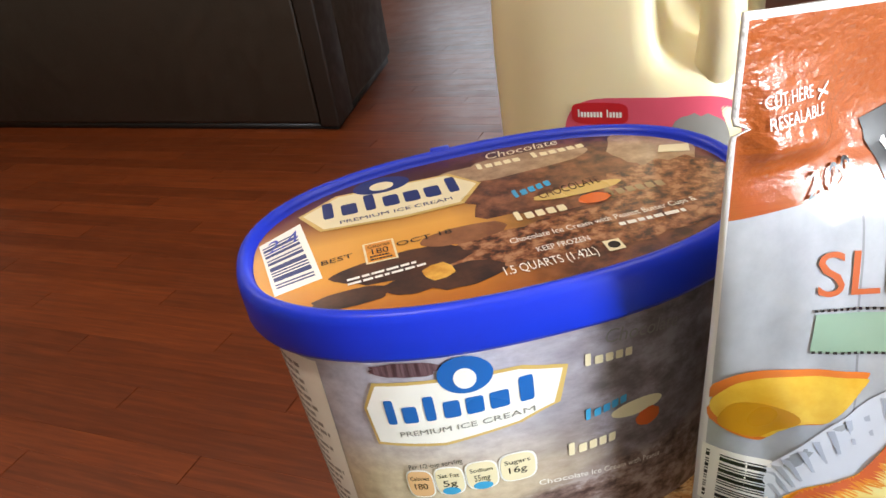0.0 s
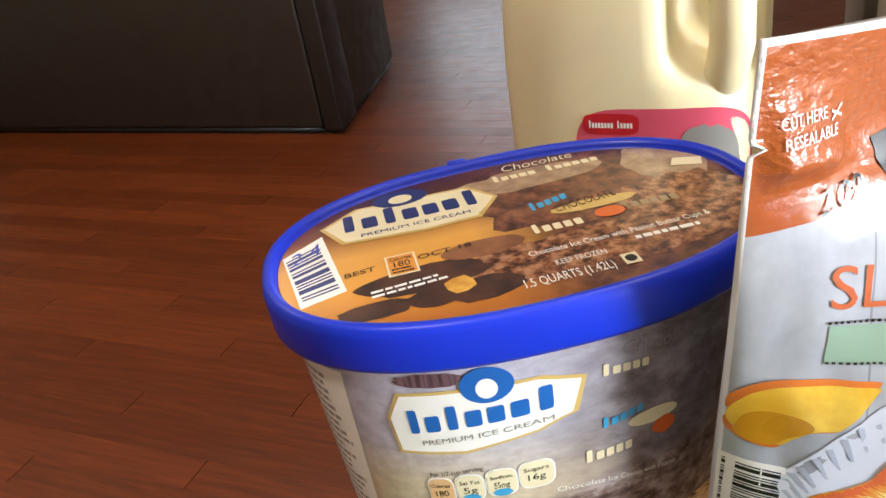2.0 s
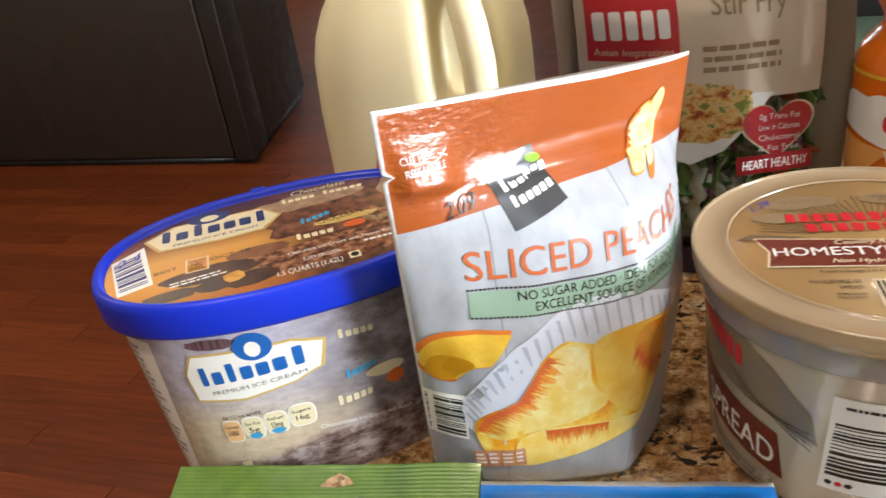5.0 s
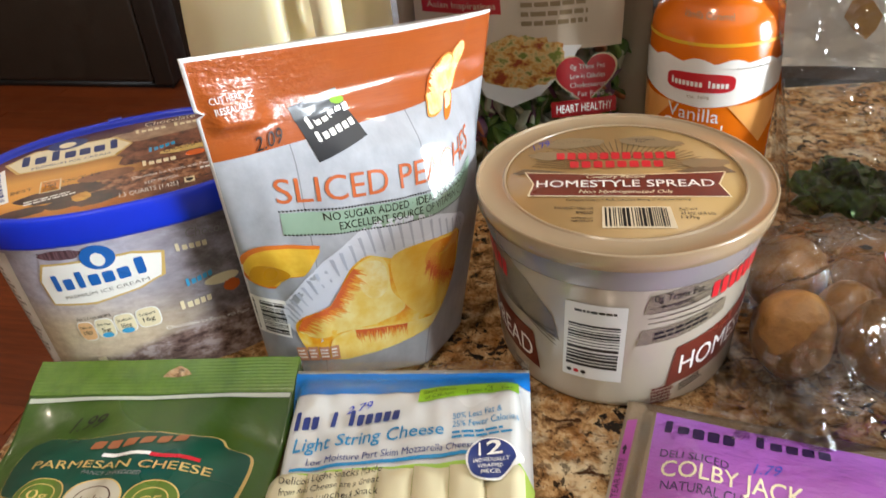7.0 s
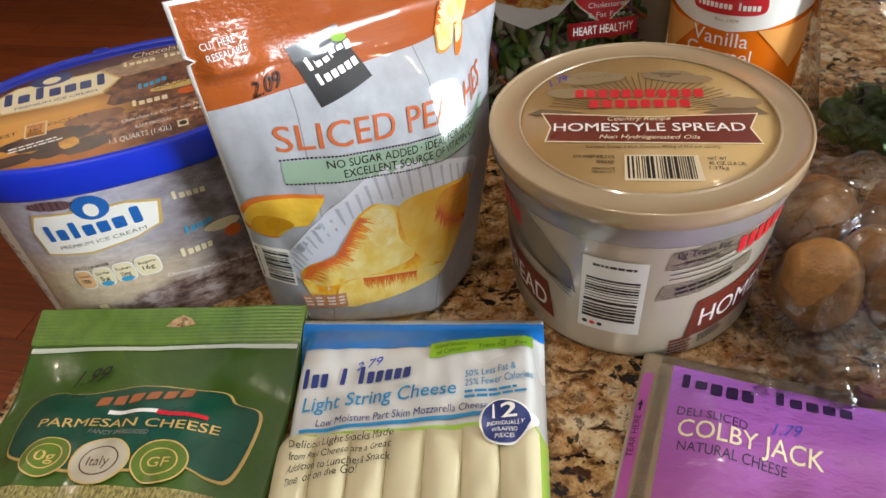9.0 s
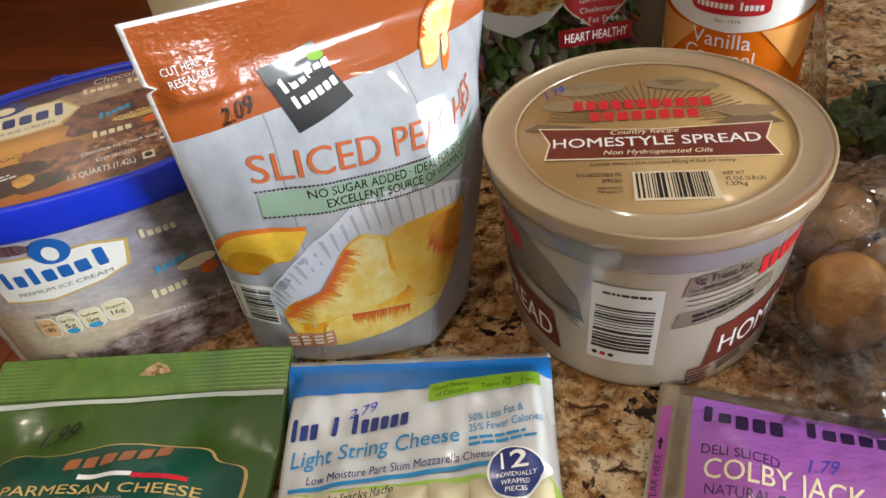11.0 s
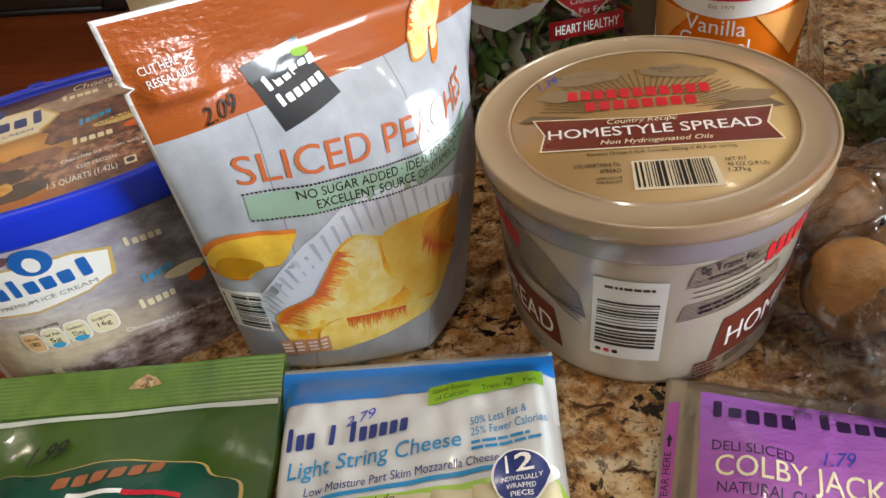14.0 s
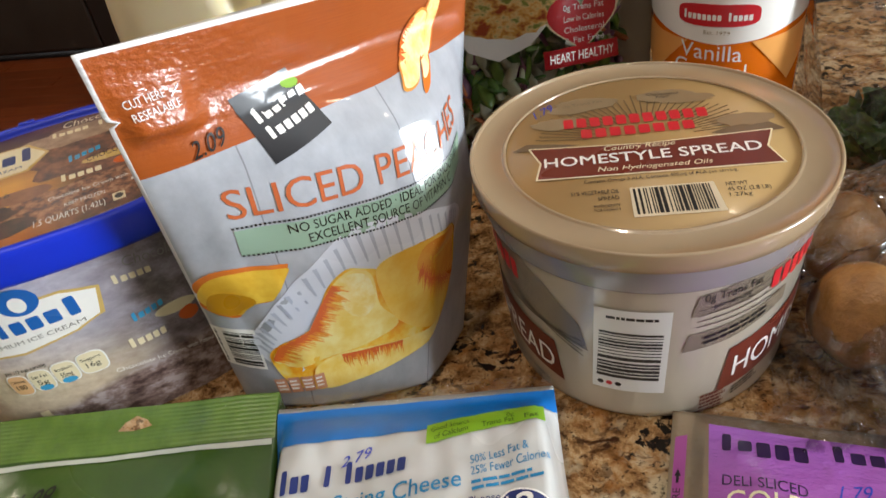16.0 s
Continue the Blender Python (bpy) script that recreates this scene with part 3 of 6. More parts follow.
def write(words, surf, p0, p1, up, mat, parent, name="lettering", lift=0.0008, shear=0.0, arch=0.0, bold=0.0):
    """Words along a base line from p0 to p1, with capitals as tall as up; all in the coordinates of the surface."""
    lift = thin(lift)
    vs, fs = glyphs(words, shear)
    bm = bmesh.new()
    copies = [(0, 0)] if not bold else [(0, 0), (bold, 0), (0, bold * 4), (bold, bold * 4)]
    for k, (ox, oy) in enumerate(copies):
        made = []
        for x, y in vs:
            x, y = x + ox, y + oy
            s = arch * 4 * x * (1 - x)
            made.append(bm.verts.new(raised(surf, p0[0] + (p1[0] - p0[0]) * x + up[0] * (y + s), p0[1] + (p1[1] - p0[1]) * x + up[1] * (y + s), lift + 0.00002 * k)))
        for f in fs:
            try:
                bm.faces.new([made[i] for i in f])
            except ValueError:
                pass
    return part(name, bm, mat, parent, smooth=False)


def blocks(pattern, surf, p0, p1, up, mat, parent, name="brand_mark", lift=0.0008):
    """A brand word as plain blocks: T tall, x low, g hanging, a space for a gap."""
    bm = bmesh.new()
    n = len(pattern)
    for i, c in enumerate(pattern):
        if c == " ":
            continue
        lo, hi = {"T": (0, 1), "x": (0, 0.68), "g": (-0.3, 0.68)}[c]
        f0, f1 = (i + 0.04) / n, (i + 0.90) / n

        def at(f, h):
            return (p0[0] + (p1[0] - p0[0]) * f + up[0] * h, p0[1] + (p1[1] - p0[1]) * f + up[1] * h)
        narrow = 0.66 if c == "T" and "x" in pattern else 1.0
        m0, m1 = (f0 + f1) / 2 - (f1 - f0) / 2 * narrow, (f0 + f1) / 2 + (f1 - f0) / 2 * narrow
        m0, m1 = m0 + 0.06 * (m1 - m0), m1 - 0.06 * (m1 - m0)
        ring = [at((m0 + m1) / 2 + (m1 - m0) / 2 * x, (lo + hi) / 2 + (hi - lo) / 2 * y) for x, y in ring_points(0, 0, 1, 1, 24, 0, 0, 0, 7.0)]
        join(bm, blob(surf, ring, lift, 2, 1))
    ob = part(name, bm, mat, parent)
    ob["kind"] = "stuff"
    return ob


def stripes(surf, bl, br, tr, tl, n, mat, parent, seed=1, lift=0.0008, name="barcode", along=True):
    """The dark bars of a barcode."""
    rng = random.Random(seed)
    bm = bmesh.new()
    x = 0.0
    cuts = []
    while x < 1:
        w = rng.choice((1, 1, 2, 3)) / n
        cuts.append((x, min(1, x + w)))
        x += w + rng.choice((1, 1, 2)) / n
    for a, b in cuts:
        if along:
            q = (lerp3(bl, br, a), lerp3(bl, br, b), lerp3(tl, tr, b), lerp3(tl, tr, a))
            join(bm, patch(surf, *q, 1, 4, lift))
        else:
            q = (lerp3(bl, tl, a), lerp3(br, tr, a), lerp3(br, tr, b), lerp3(bl, tl, b))
            join(bm, patch(surf, *q, 4, 1, lift))
    ob = part(name, bm, mat, parent)
    ob["kind"] = "stuff"
    return ob


def small_print(surf, bl, br, tr, tl, rows, mat, parent, seed=1, lift=0.0008, fill=0.5, name="small_print"):
    """Lines too small to read, as plain bars with gaps between the words."""
    rng = random.Random(seed)
    bm = bmesh.new()
    for r in range(rows):
        y0, y1 = (r + 0.5 - fill / 2) / rows, (r + 0.5 + fill / 2) / rows
        x, end = 0.0, rng.uniform(0.75, 1.0)
        while x < end:
            w = rng.uniform(0.06, 0.18)
            e = min(end, x + w)
            L0, L1, R0, R1 = lerp3(bl, tl, y0), lerp3(bl, tl, y1), lerp3(br, tr, y0), lerp3(br, tr, y1)
            join(bm, patch(surf, lerp3(L0, R0, x), lerp3(L0, R0, e), lerp3(L1, R1, e), lerp3(L1, R1, x), 2, 1, lift))
            x = e + 0.025
    ob = part(name, bm, mat, parent)
    ob["kind"] = "stuff"
    return ob


def tube(points, r, n=10, taper=None):
    """A round bar through points."""
    rings = []
    for i, p in enumerate(points):
        p = Vector(p)
        d = (Vector(points[min(i + 1, len(points) - 1)]) - Vector(points[max(i - 1, 0)])).normalized()
        x = d.orthogonal().normalized() if i == 0 else (x - d * x.dot(d)).normalized()
        y = d.cross(x)
        q = r if taper is None else taper[i]
        rings.append([p + (x * math.cos(2 * math.pi * k / n) + y * math.sin(2 * math.pi * k / n)) * q for k in range(n)])
    return loft(rings)


def closed_pack(front, back, na, nb, gap=0.0006):
    """One bag wall: rings that go over the front and come home over the back. Its UVs are the surface's coordinates."""
    bm = bmesh.new()
    uv = bm.loops.layers.uv.new("UVMap")
    way = [(i / na, 0) for i in range(na + 1)] + [(i / na, 1) for i in range(na, -1, -1)]
    rows = []
    for j in range(nb + 1):
        row = []
        for a, far in way:
            p = Vector((back if far else front)(a, j / nb))
            if far:
                q = Vector(front(a, j / nb))
                d = p - q
                if d.length < gap:
                    n = (Vector(front(a + 0.004, j / nb)) - Vector(front(a - 0.004, j / nb))).cross(Vector(front(a, j / nb + 0.004)) - Vector(front(a, j / nb - 0.004))).normalized()
                    p = q - n * gap
            row.append(bm.verts.new(p))
        rows.append(row)
    n = len(way)
    for j in range(nb):
        for i in range(n):
            k = (i + 1) % n
            f = bm.faces.new((rows[j][i], rows[j][k], rows[j + 1][k], rows[j + 1][i]))
            for l, (m, h) in zip(f.loops, ((i, j), (k, j), (k, j + 1), (i, j + 1))):
                l[uv].uv = (way[m][0], h / nb)
    bm.faces.new(rows[0][::-1])
    bm.faces.new(rows[-1])
    return bm


def lying_pack(top, na, nb, z0=0.9015):
    """A soft pack on the counter: its upper face, and a flat face below."""
    return closed_pack(top, lambda a, b: (*top(a, b)[:2], z0 + 0.0002), na, nb)


# ---------------------------------------------------------------- sofa in the next room
ang = math.atan2(0.58, -1.49)
sofa = thing("sofa", "large dark brown leather sofa standing on wooden floor", "sofa", at=(-0.592, 3.235, 0), rz=math.degrees(ang) + 180)


def slanted(bm):
    """The flared end of the sofa."""
    for v in bm.verts:
        v.co.x -= 0.215 * v.co.y
    return bm


part("back_panel", slanted(box(-2.5, -0.10, 0.0, 0.22, 0.03, 0.86, 0.02, 3)), LEATHER, sofa)
part("corner_panel", slanted(box(-0.098, 0.0, -0.006, 0.22, 0.02, 0.86, 0.012, 3)), SEAM_LEATHER, sofa)
part("arm", slanted(box(-0.22, -0.004, 0.222, 1.02, 0.03, 0.68, 0.03, 3)), LEATHER, sofa)
part("seat", slanted(box(-2.4, -0.222, 0.222, 1.0, 0.1, 0.45, 0.04, 3)), LEATHER, sofa)
part("base_frame", slanted(box(-2.48, -0.02, 0.02, 0.98, 0.0, 0.03)), BLACK_FEET, sofa)
# ---------------------------------------------------------------- ice cream tub
tub = thing("ice_cream_tub", "oval ice cream tub with blue plastic lid standing on granite", "ice cream")
body = part("body", sheet(tub_side, -1.5 * math.pi, 0.5 * math.pi, 0, 0.110, 120, 24), tub_print(), tub, "frosted printed paperboard body")
part("bottom", loft([[tub_place(*oval_point(2 * math.pi * i / 96, 0.0758, 0.0438), z) for i in range(96)] for z in (0.9003, 0.902)]), WHITE_PRINT, tub)


def lid_ring(a, b, z):
    return [tub_place(*oval_point(2 * math.pi * i / 96, a, b), z) for i in range(96)]


lid = part("lid", loft([lid_ring(0.0845, 0.0535, 1.0004), lid_ring(0.0880, 0.0575, 0.9995), lid_ring(0.0888, 0.0583, 1.0012), lid_ring(0.0890, 0.0585, 1.0125), lid_ring(0.0884, 0.0579, 1.0152),
                        lid_ring(0.0868, 0.0563, 1.0165), lid_ring(0.0850, 0.0545, 1.0160), lid_ring(0.0840, 0.0535, 1.0145), lid_ring(0.0837, 0.0532, 1.0124)]), BLUE_LID, tub, "blue plastic lid")
part("lid_tab", box(-0.004, 0.004, -0.002, 0.002, 0, 0.0022, 0.0008), BLUE_LID, lid).matrix_world = pose(*tub_place(-0.008, 0.0570, 1.0148), 0, 0, 11)


def lidp(x, y):
    return tub_lid(1.05 * x + 0.0018, 1.057 * y + 0.0109)


def on_lid(name, bm, mat, label=""):
    return part(name, bm, mat, lid, label)


on_lid("lid_picture", blob(tub_lid, [oval_point(2 * math.pi * i / 80, 0.0835, 0.0530) for i in range(80)], 0.0002, 8, 1), lid_print(), "printed picture of chocolate ice cream")
SCOOP = photo("scoop_print", [(0.3, srgb("3c1d12")), (0.5, srgb("70422b")), (0.7, srgb("925c40"))], 110, detail=6)
CRUMB = photo("crumb_print", [(0.32, srgb("3a1c10")), (0.5, srgb("86502f")), (0.66, srgb("b07f5c"))], 210, detail=6)
PALE = photo("pale_cream_print", [(0.3, srgb("8e6f56")), (0.7, srgb("b89a7c"))], 120)
CHOC = photo("chocolate_print", [(0.3, srgb("2a1510")), (0.7, srgb("53301f"))], 90)
NUTTY = photo("nutty_print", [(0.3, srgb("c08328")), (0.7, srgb("e0ab4c"))], 150)
on_lid("picture_scoop", blob(lidp, ring_points(0.0215, 0.0020, 0.0315, 0.022, 40, 5, 0.2, 3), 0.0004), SCOOP)
on_lid("picture_cream", blob(lidp, ring_points(0.012, 0.0225, 0.030, 0.0085, 30, 4, 0.25, 8), 0.0005), PALE)
on_lid("picture_cream", blob(lidp, ring_points(0.062, 0.014, 0.014, 0.020, 30, 30, 0.2, 5), 0.0005), PALE)
on_lid("picture_crumb", blob(lidp, ring_points(0.018, -0.035, 0.050, 0.0125, 40, 10, 0.3, 2), 0.0005), CRUMB)
on_lid("picture_crumb", blob(lidp, ring_points(0.055, -0.017, 0.022, 0.018, 30, 20, 0.3, 4), 0.00055), CRUMB)
for x, y, ra, rb, rot, s in ((-0.036, -0.031, 0.020, 0.0075, 25, 1), (-0.053, -0.043, 0.011, 0.0045, 8, 2), (-0.020, -0.044, 0.012, 0.006, 30, 3), (-0.034, -0.043, 0.009, 0.005, 20, 6)):
    on_lid("picture_chocolate", blob(lidp, ring_points(x, y, ra, rb, 24, rot, 0.15, s, 2.6), 0.0006 + 0.00003 * s), CHOC)
on_lid("picture_filling", blob(lidp, ring_points(-0.0265, -0.0395, 0.0045, 0.0045, 8, 20, 0.1, 3, 3.0), 0.0009), NUTTY)
on_lid("picture_cup", blob(lidp, ring_points(-0.015, -0.021, 0.014, 0.0055, 24, 12, 0.1, 9), 0.0007), photo("milk_chocolate_print", [(0.3, srgb("7a4a2c")), (0.7, srgb("a06a45"))], 60))
# brand plate
PLATE = [(-0.066, 0.0165), (-0.052, 0.0275), (-0.010, 0.0260), (-0.001, 0.0130), (-0.010, 0.0000), (-0.030, -0.0010), (-0.059, 0.0020)]
on_lid("plate_border", blob(lidp, PLATE, 0.0009), I_GOLD)
on_lid("plate", blob(lidp, [(-0.0325 + (x + 0.0325) * 0.95, 0.014 + (y - 0.014) * 0.90) for x, y in PLATE], 0.0011), I_CREAM, "cream brand plate")
on_lid("emblem", blob(lidp, ring_points(-0.035, 0.0285, 0.0105, 0.0065, 30), 0.0013), I_NAVY)
on_lid("emblem_spot", blob(lidp, ring_points(-0.035, 0.0275, 0.0045, 0.0035, 20, 30), 0.0015), I_CREAM)
blocks("TxTxxxT", lidp, (-0.059, 0.0100), (-0.007, 0.0100), (0, 0.0125), I_NAVY, lid, lift=0.0014)
write("PREMIUM ICE CREAM", lidp, (-0.052, 0.0042), (-0.013, 0.0042), (0, 0.0024), I_NAVY, lid, lift=0.0014)
write("Chocolate", lidp, (0.006, 0.0315), (0.034, 0.0315), (0, 0.0055), I_CREAM, lid, lift=0.001, shear=0.2)
blocks("Txxxx Txxxxx", lidp, (0.000, 0.0240), (0.042, 0.0240), (0, 0.0050), I_CREAM, lid, lift=0.001)
blocks("Txxxx", lidp, (0.006, -0.0050), (0.021, -0.0005), (0, 0.0060), I_SKY, lid, lift=0.0011)
on_lid("picture_spoon", blob(lidp, ring_points(0.027, -0.0085, 0.0155, 0.0035, 24, 8, 0.1, 2), 0.0010), I_GOLD)
write("CHOCOLATE", lidp, (0.014, -0.0095), (0.036, -0.0065), (0, 0.0052), ink("cocoa_ink", "4a2412"), lid, lift=0.0013)
blocks("Txxxx", lidp, (0.002, -0.0205), (0.020, -0.0205), (0, 0.0062), I_CREAM, lid, lift=0.0011)
blocks("Txxxxx", lidp, (0.034, -0.0175), (0.054, -0.0185), (0, 0.0060), I_TAN, lid, lift=0.0011)
on_lid("picture_nut", blob(lidp, ring_points(0.030, -0.0165, 0.0055, 0.0035, 20, -20, 0.2, 1), 0.0011), I_ORANGE)
write("Chocolate Ice Cream with Peanut Butter Cups &", lidp, (-0.003, -0.0335), (0.057, -0.0325), (0, 0.0030), I_WHITE, lid, lift=0.0012)
small_print(lidp, (0.030, -0.0385), (0.056, -0.0385), (0.056, -0.0345), (0.030, -0.0345), 1, I_WHITE, lid, 4, 0.0012)
write("KEEP FROZEN", lidp, (0.003, -0.0415), (0.019, -0.0415), (0, 0.0029), I_WHITE, lid, lift=0.0012)
write("1.5 QUARTS (1.42L)", lidp, (-0.009, -0.0500), (0.0185, -0.0500), (0, 0.0045), I_WHITE, lid, lift=0.0012)
on_lid("mark", patch(lidp, (0.0215, -0.0500), (0.0265, -0.0500), (0.0265, -0.0440), (0.0215, -0.0440), 2, 2, 0.0012), I_CREAM)
on_lid("mark_face", blob(lidp, ring_points(0.0240, -0.0470, 0.0018, 0.0020, 12), 0.0015), I_BLACK)
on_lid("calorie_badge", patch(lidp, (-0.0465, -0.0265), (-0.0365, -0.0265), (-0.0365, -0.0135), (-0.0465, -0.0135), 3, 3, 0.0010), I_CREAM)
on_lid("calorie_badge_face", patch(lidp, (-0.0458, -0.0258), (-0.0372, -0.0258), (-0.0372, -0.0142), (-0.0458, -0.0142), 3, 3, 0.0012), ink("badge_ink", "e0953f"))
write("Calories", lidp, (-0.0450, -0.0172), (-0.0380, -0.0172), (0, 0.0022), I_BLACK, lid, lift=0.0015)
write("180", lidp, (-0.0440, -0.0215), (-0.0388, -0.0215), (0, 0.0036), I_BLACK, lid, lift=0.0015)
small_print(lidp, (-0.0450, -0.0255), (-0.0382, -0.0255), (-0.0382, -0.0218), (-0.0450, -0.0218), 2, I_BLACK, lid, 2, 0.0015)
small_print(lidp, (-0.053, -0.0370), (-0.028, -0.0350), (-0.028, -0.0300), (-0.053, -0.0320), 2, I_WHITE, lid, 6, 0.0013)
write("BEST", lidp, (-0.060, -0.0210), (-0.050, -0.0200), (0, 0.0028), I_BLACK, lid, lift=0.0009)
write("OCT 18", lidp, (-0.036, -0.0195), (-0.018, -0.0185), (0, 0.0028), I_BLACK, lid, lift=0.0012)
on_lid("code_label", patch(lidp, (-0.0745, -0.0330), (-0.0600, -0.0285), (-0.0655, 0.0115), (-0.0795, 0.0010), 4, 4, 0.0008), I_WHITE, "white barcode label")
stripes(lidp, (-0.0738, -0.0290), (-0.0620, -0.0258), (-0.0675, 0.0060), (-0.0785, -0.0010), 34, I_NAVY, lid, 4, 0.0010, along=False)
write("2.4", lidp, (-0.0765, -0.0065), (-0.0660, -0.0005), (-0.001, 0.0075), I_PEN, lid, "price_mark", 0.0013, 0.2)
on_lid("corner_code", patch(lidp, (0.0620, 0.0060), (0.0720, 0.0020), (0.0745, 0.0080), (0.0650, 0.0115), 2, 2, 0.0012), I_CREAM)

# front of the tub
R = radians


def side(d, v):
    return (R(d), v)


part("side_panel", patch(tub_side, side(-183, 0.004), side(-149.5, 0.004), side(-143.5, 0.0935), side(-183, 0.0935), 20, 8, 0.0005), I_WHITE, body, "white nutrition panel")
small_print(tub_side, side(-181, 0.006), side(-152.5, 0.006), side(-147.5, 0.090), side(-181, 0.090), 22, I_GREY, body, 3, 0.0009)
PLT = [side(-131.5, 0.0765), side(-127, 0.0875), side(-112, 0.0880), side(-94, 0.0880), side(-87.5, 0.0840), side(-89, 0.0690), side(-95, 0.0640), side(-112, 0.0590), side(-130.5, 0.0600)]
part("plate_border", blob(tub_side, PLT, 0.0006, 5, 4), I_GOLD, body)
part("plate", blob(tub_side, [(R(-110) + (a - R(-110)) * 0.96, 0.0740 + (b - 0.0740) * 0.91) for a, b in PLT], 0.0009, 5, 4), I_WHITE, body, "white brand plate")
part("emblem", blob(tub_side, ring_points(R(-105), 0.0885, R(5.8), 0.0075, 30), 0.0012), I_BLUE, body)
part("emblem_spot", blob(tub_side, ring_points(R(-105), 0.0872, R(2.4), 0.0042, 20, 30), 0.0015), I_WHITE, body)
blocks("TxTxxxT", tub_side, side(-126.5, 0.0695), side(-91, 0.0735), (0, 0.0105), I_BLUE, body, lift=0.0013)
write("PREMIUM ICE CREAM", tub_side, side(-123, 0.0640), side(-92.5, 0.0680), (0, 0.0023), I_GREY, body, lift=0.0013)
write("Per 1/2 cup serving", tub_side, side(-123.5, 0.0480), side(-109, 0.0500), (0, 0.0022), I_BLACK, body)
for i, (w1, w2) in enumerate((("Calories", "180"), ("Sat Fat", "5g"), ("Sodium", "55mg"), ("Sugars", "16g"))):
    d0, d1 = -125 + 8.1 * i, -125 + 8.1 * i + 7.4
    z = 0.0345 + 0.0010 * i
    part("fact_box", blob(tub_side, ring_points(R((d0 + d1) / 2), z + 0.0062, R(4.0), 0.0070, 24, 0, 0, 0, 3.4), 0.0006), I_WHITE, body)
    part("fact_box_face", blob(tub_side, ring_points(R((d0 + d1) / 2), z + 0.0062, R(3.6), 0.0064, 24, 0, 0, 0, 3.4), 0.0009), I_CREAM if i else ink("peach_ink", "e5b684"), body)
    write(w1, tub_side, side(d0 + 1, z + 0.0080), side(d1 - 1, z + 0.0082), (0, 0.0019), I_BLACK, body, lift=0.0012)
    write(w2, tub_side, side(d0 + 1.8, z + 0.0035), side(d1 - 1.8, z + 0.0037), (0, 0.0030), I_BLACK, body, lift=0.0012)
    if i in (1, 2):
        part("fact_tip", blob(tub_side, ring_points(R((d0 + d1) / 2), z + 0.0012, R(2.4), 0.0019, 16), 0.0012), I_SKY, body)
write("Chocolate", tub_side, side(-80.5, 0.0880), side(-62, 0.0845), (0, 0.0055), I_GREY, body, shear=0.2)
blocks("Txxxx", tub_side, side(-85, 0.0810), side(-74, 0.0800), (0, 0.0050), I_CREAM, body)
blocks("Txxxx", tub_side, side(-85, 0.0570), side(-75, 0.0605), (0, 0.0050), I_SKY, body)
part("picture_spoon", blob(tub_side, ring_points(R(-72), 0.0560, R(7), 0.0035, 24, 6), 0.0007), I_CREAM, body)
blocks("Txxxx", tub_side, side(-88.5, 0.0425), side(-77.5, 0.0440), (0, 0.0060), I_CREAM, body)
part("picture_nut", blob(tub_side, ring_points(R(-69), 0.0495, R(3.5), 0.0040, 18, 10, 0.2), 0.0008), I_ORANGE, body)
write("Chocolate Ice Cream with Peanut", tub_side, side(-93, 0.0318), side(-64, 0.0265), (0, 0.0026), I_WHITE, body)
part("picture_crumb", blob(tub_side, ring_points(R(-118), 0.0925, R(9), 0.0030, 24, 0, 0.3, 2), 0.0005), photo("plum_print", [(0.3, srgb("4c3036")), (0.7, srgb("7d6068"))], 60), body)
part("picture_wafer", patch(tub_side, side(-122, 0.012), side(-118, 0.012), side(-119, 0.021), side(-123, 0.020), 2, 2, 0.0008), I_CREAM, body)

# ---------------------------------------------------------------- peach pouch
pouch = thing("peach_pouch", "upright grey and orange pouch of frozen sliced peaches on granite", "frozen fruit")
pbody = part("pouch_body", closed_pack(pouch_front, pouch_back, 90, 110), pouch_print(), pouch, "glossy crinkled printed film")


def PF(a, b):
    """The print, drawn a little together towards the far side where the filled pouch turns away."""
    u = 0.0410 + 1.0942 * a - 0.1549 * b - 0.3941 * a * a + 0.3043 * a * b + 0.0333 * b * b
    v = 0.0397 - 0.0007 * a + 0.9547 * b + 0.1917 * a * a - 0.2280 * a * b + 0.0498 * b * b
    return pouch_front(min(0.99, max(0.008, u)), min(0.985, max(0.004, v)))


BL_ = [(0.393, 0.870), (0.253, 0.829), (0.286, 0.684), (0.446, 0.736)]
part("brand_tile", patch(PF, BL_[2], BL_[3], BL_[0], BL_[1], 10, 10, 0.0006), ink("charcoal_ink", "1d1d20", 0.34, 0.6), pouch, "black slanted brand tile")
part("brand_leaf", blob(PF, ring_points(0.392, 0.835, 0.022, 0.011, 16, 35), 0.0010), I_LIME, pouch)
blocks("Txxxxx", PF, (0.285, 0.769), (0.425, 0.808), (-0.006, 0.030), I_WHITE, pouch, lift=0.0010)
blocks("Txxxxx", PF, (0.298, 0.734), (0.425, 0.770), (-0.006, 0.026), I_WHITE, pouch, lift=0.0010)
write("SLICED PEACHES", PF, (0.155, 0.575), (0.935, 0.560), (0.004, 0.074), ink("rust_lettering_ink", "bd6238"), pouch, lift=0.0010)
part("green_band", patch(PF, (0.148, 0.474), (0.93, 0.448), (0.955, 0.520), (0.153, 0.545), 24, 6, 0.0006), ink("sage_ink", "90ac97", 0.35, 0.6), pouch)
write("NO SUGAR ADDED · IDEAL FOR SMOOTHIES", PF, (0.262, 0.514), (0.90, 0.496), (0.001, 0.024), I_BLACK, pouch, lift=0.0010)
write("EXCELLENT SOURCE OF VITAMIN C", PF, (0.300, 0.481), (0.80, 0.468), (0.001, 0.024), I_BLACK, pouch, lift=0.0010)
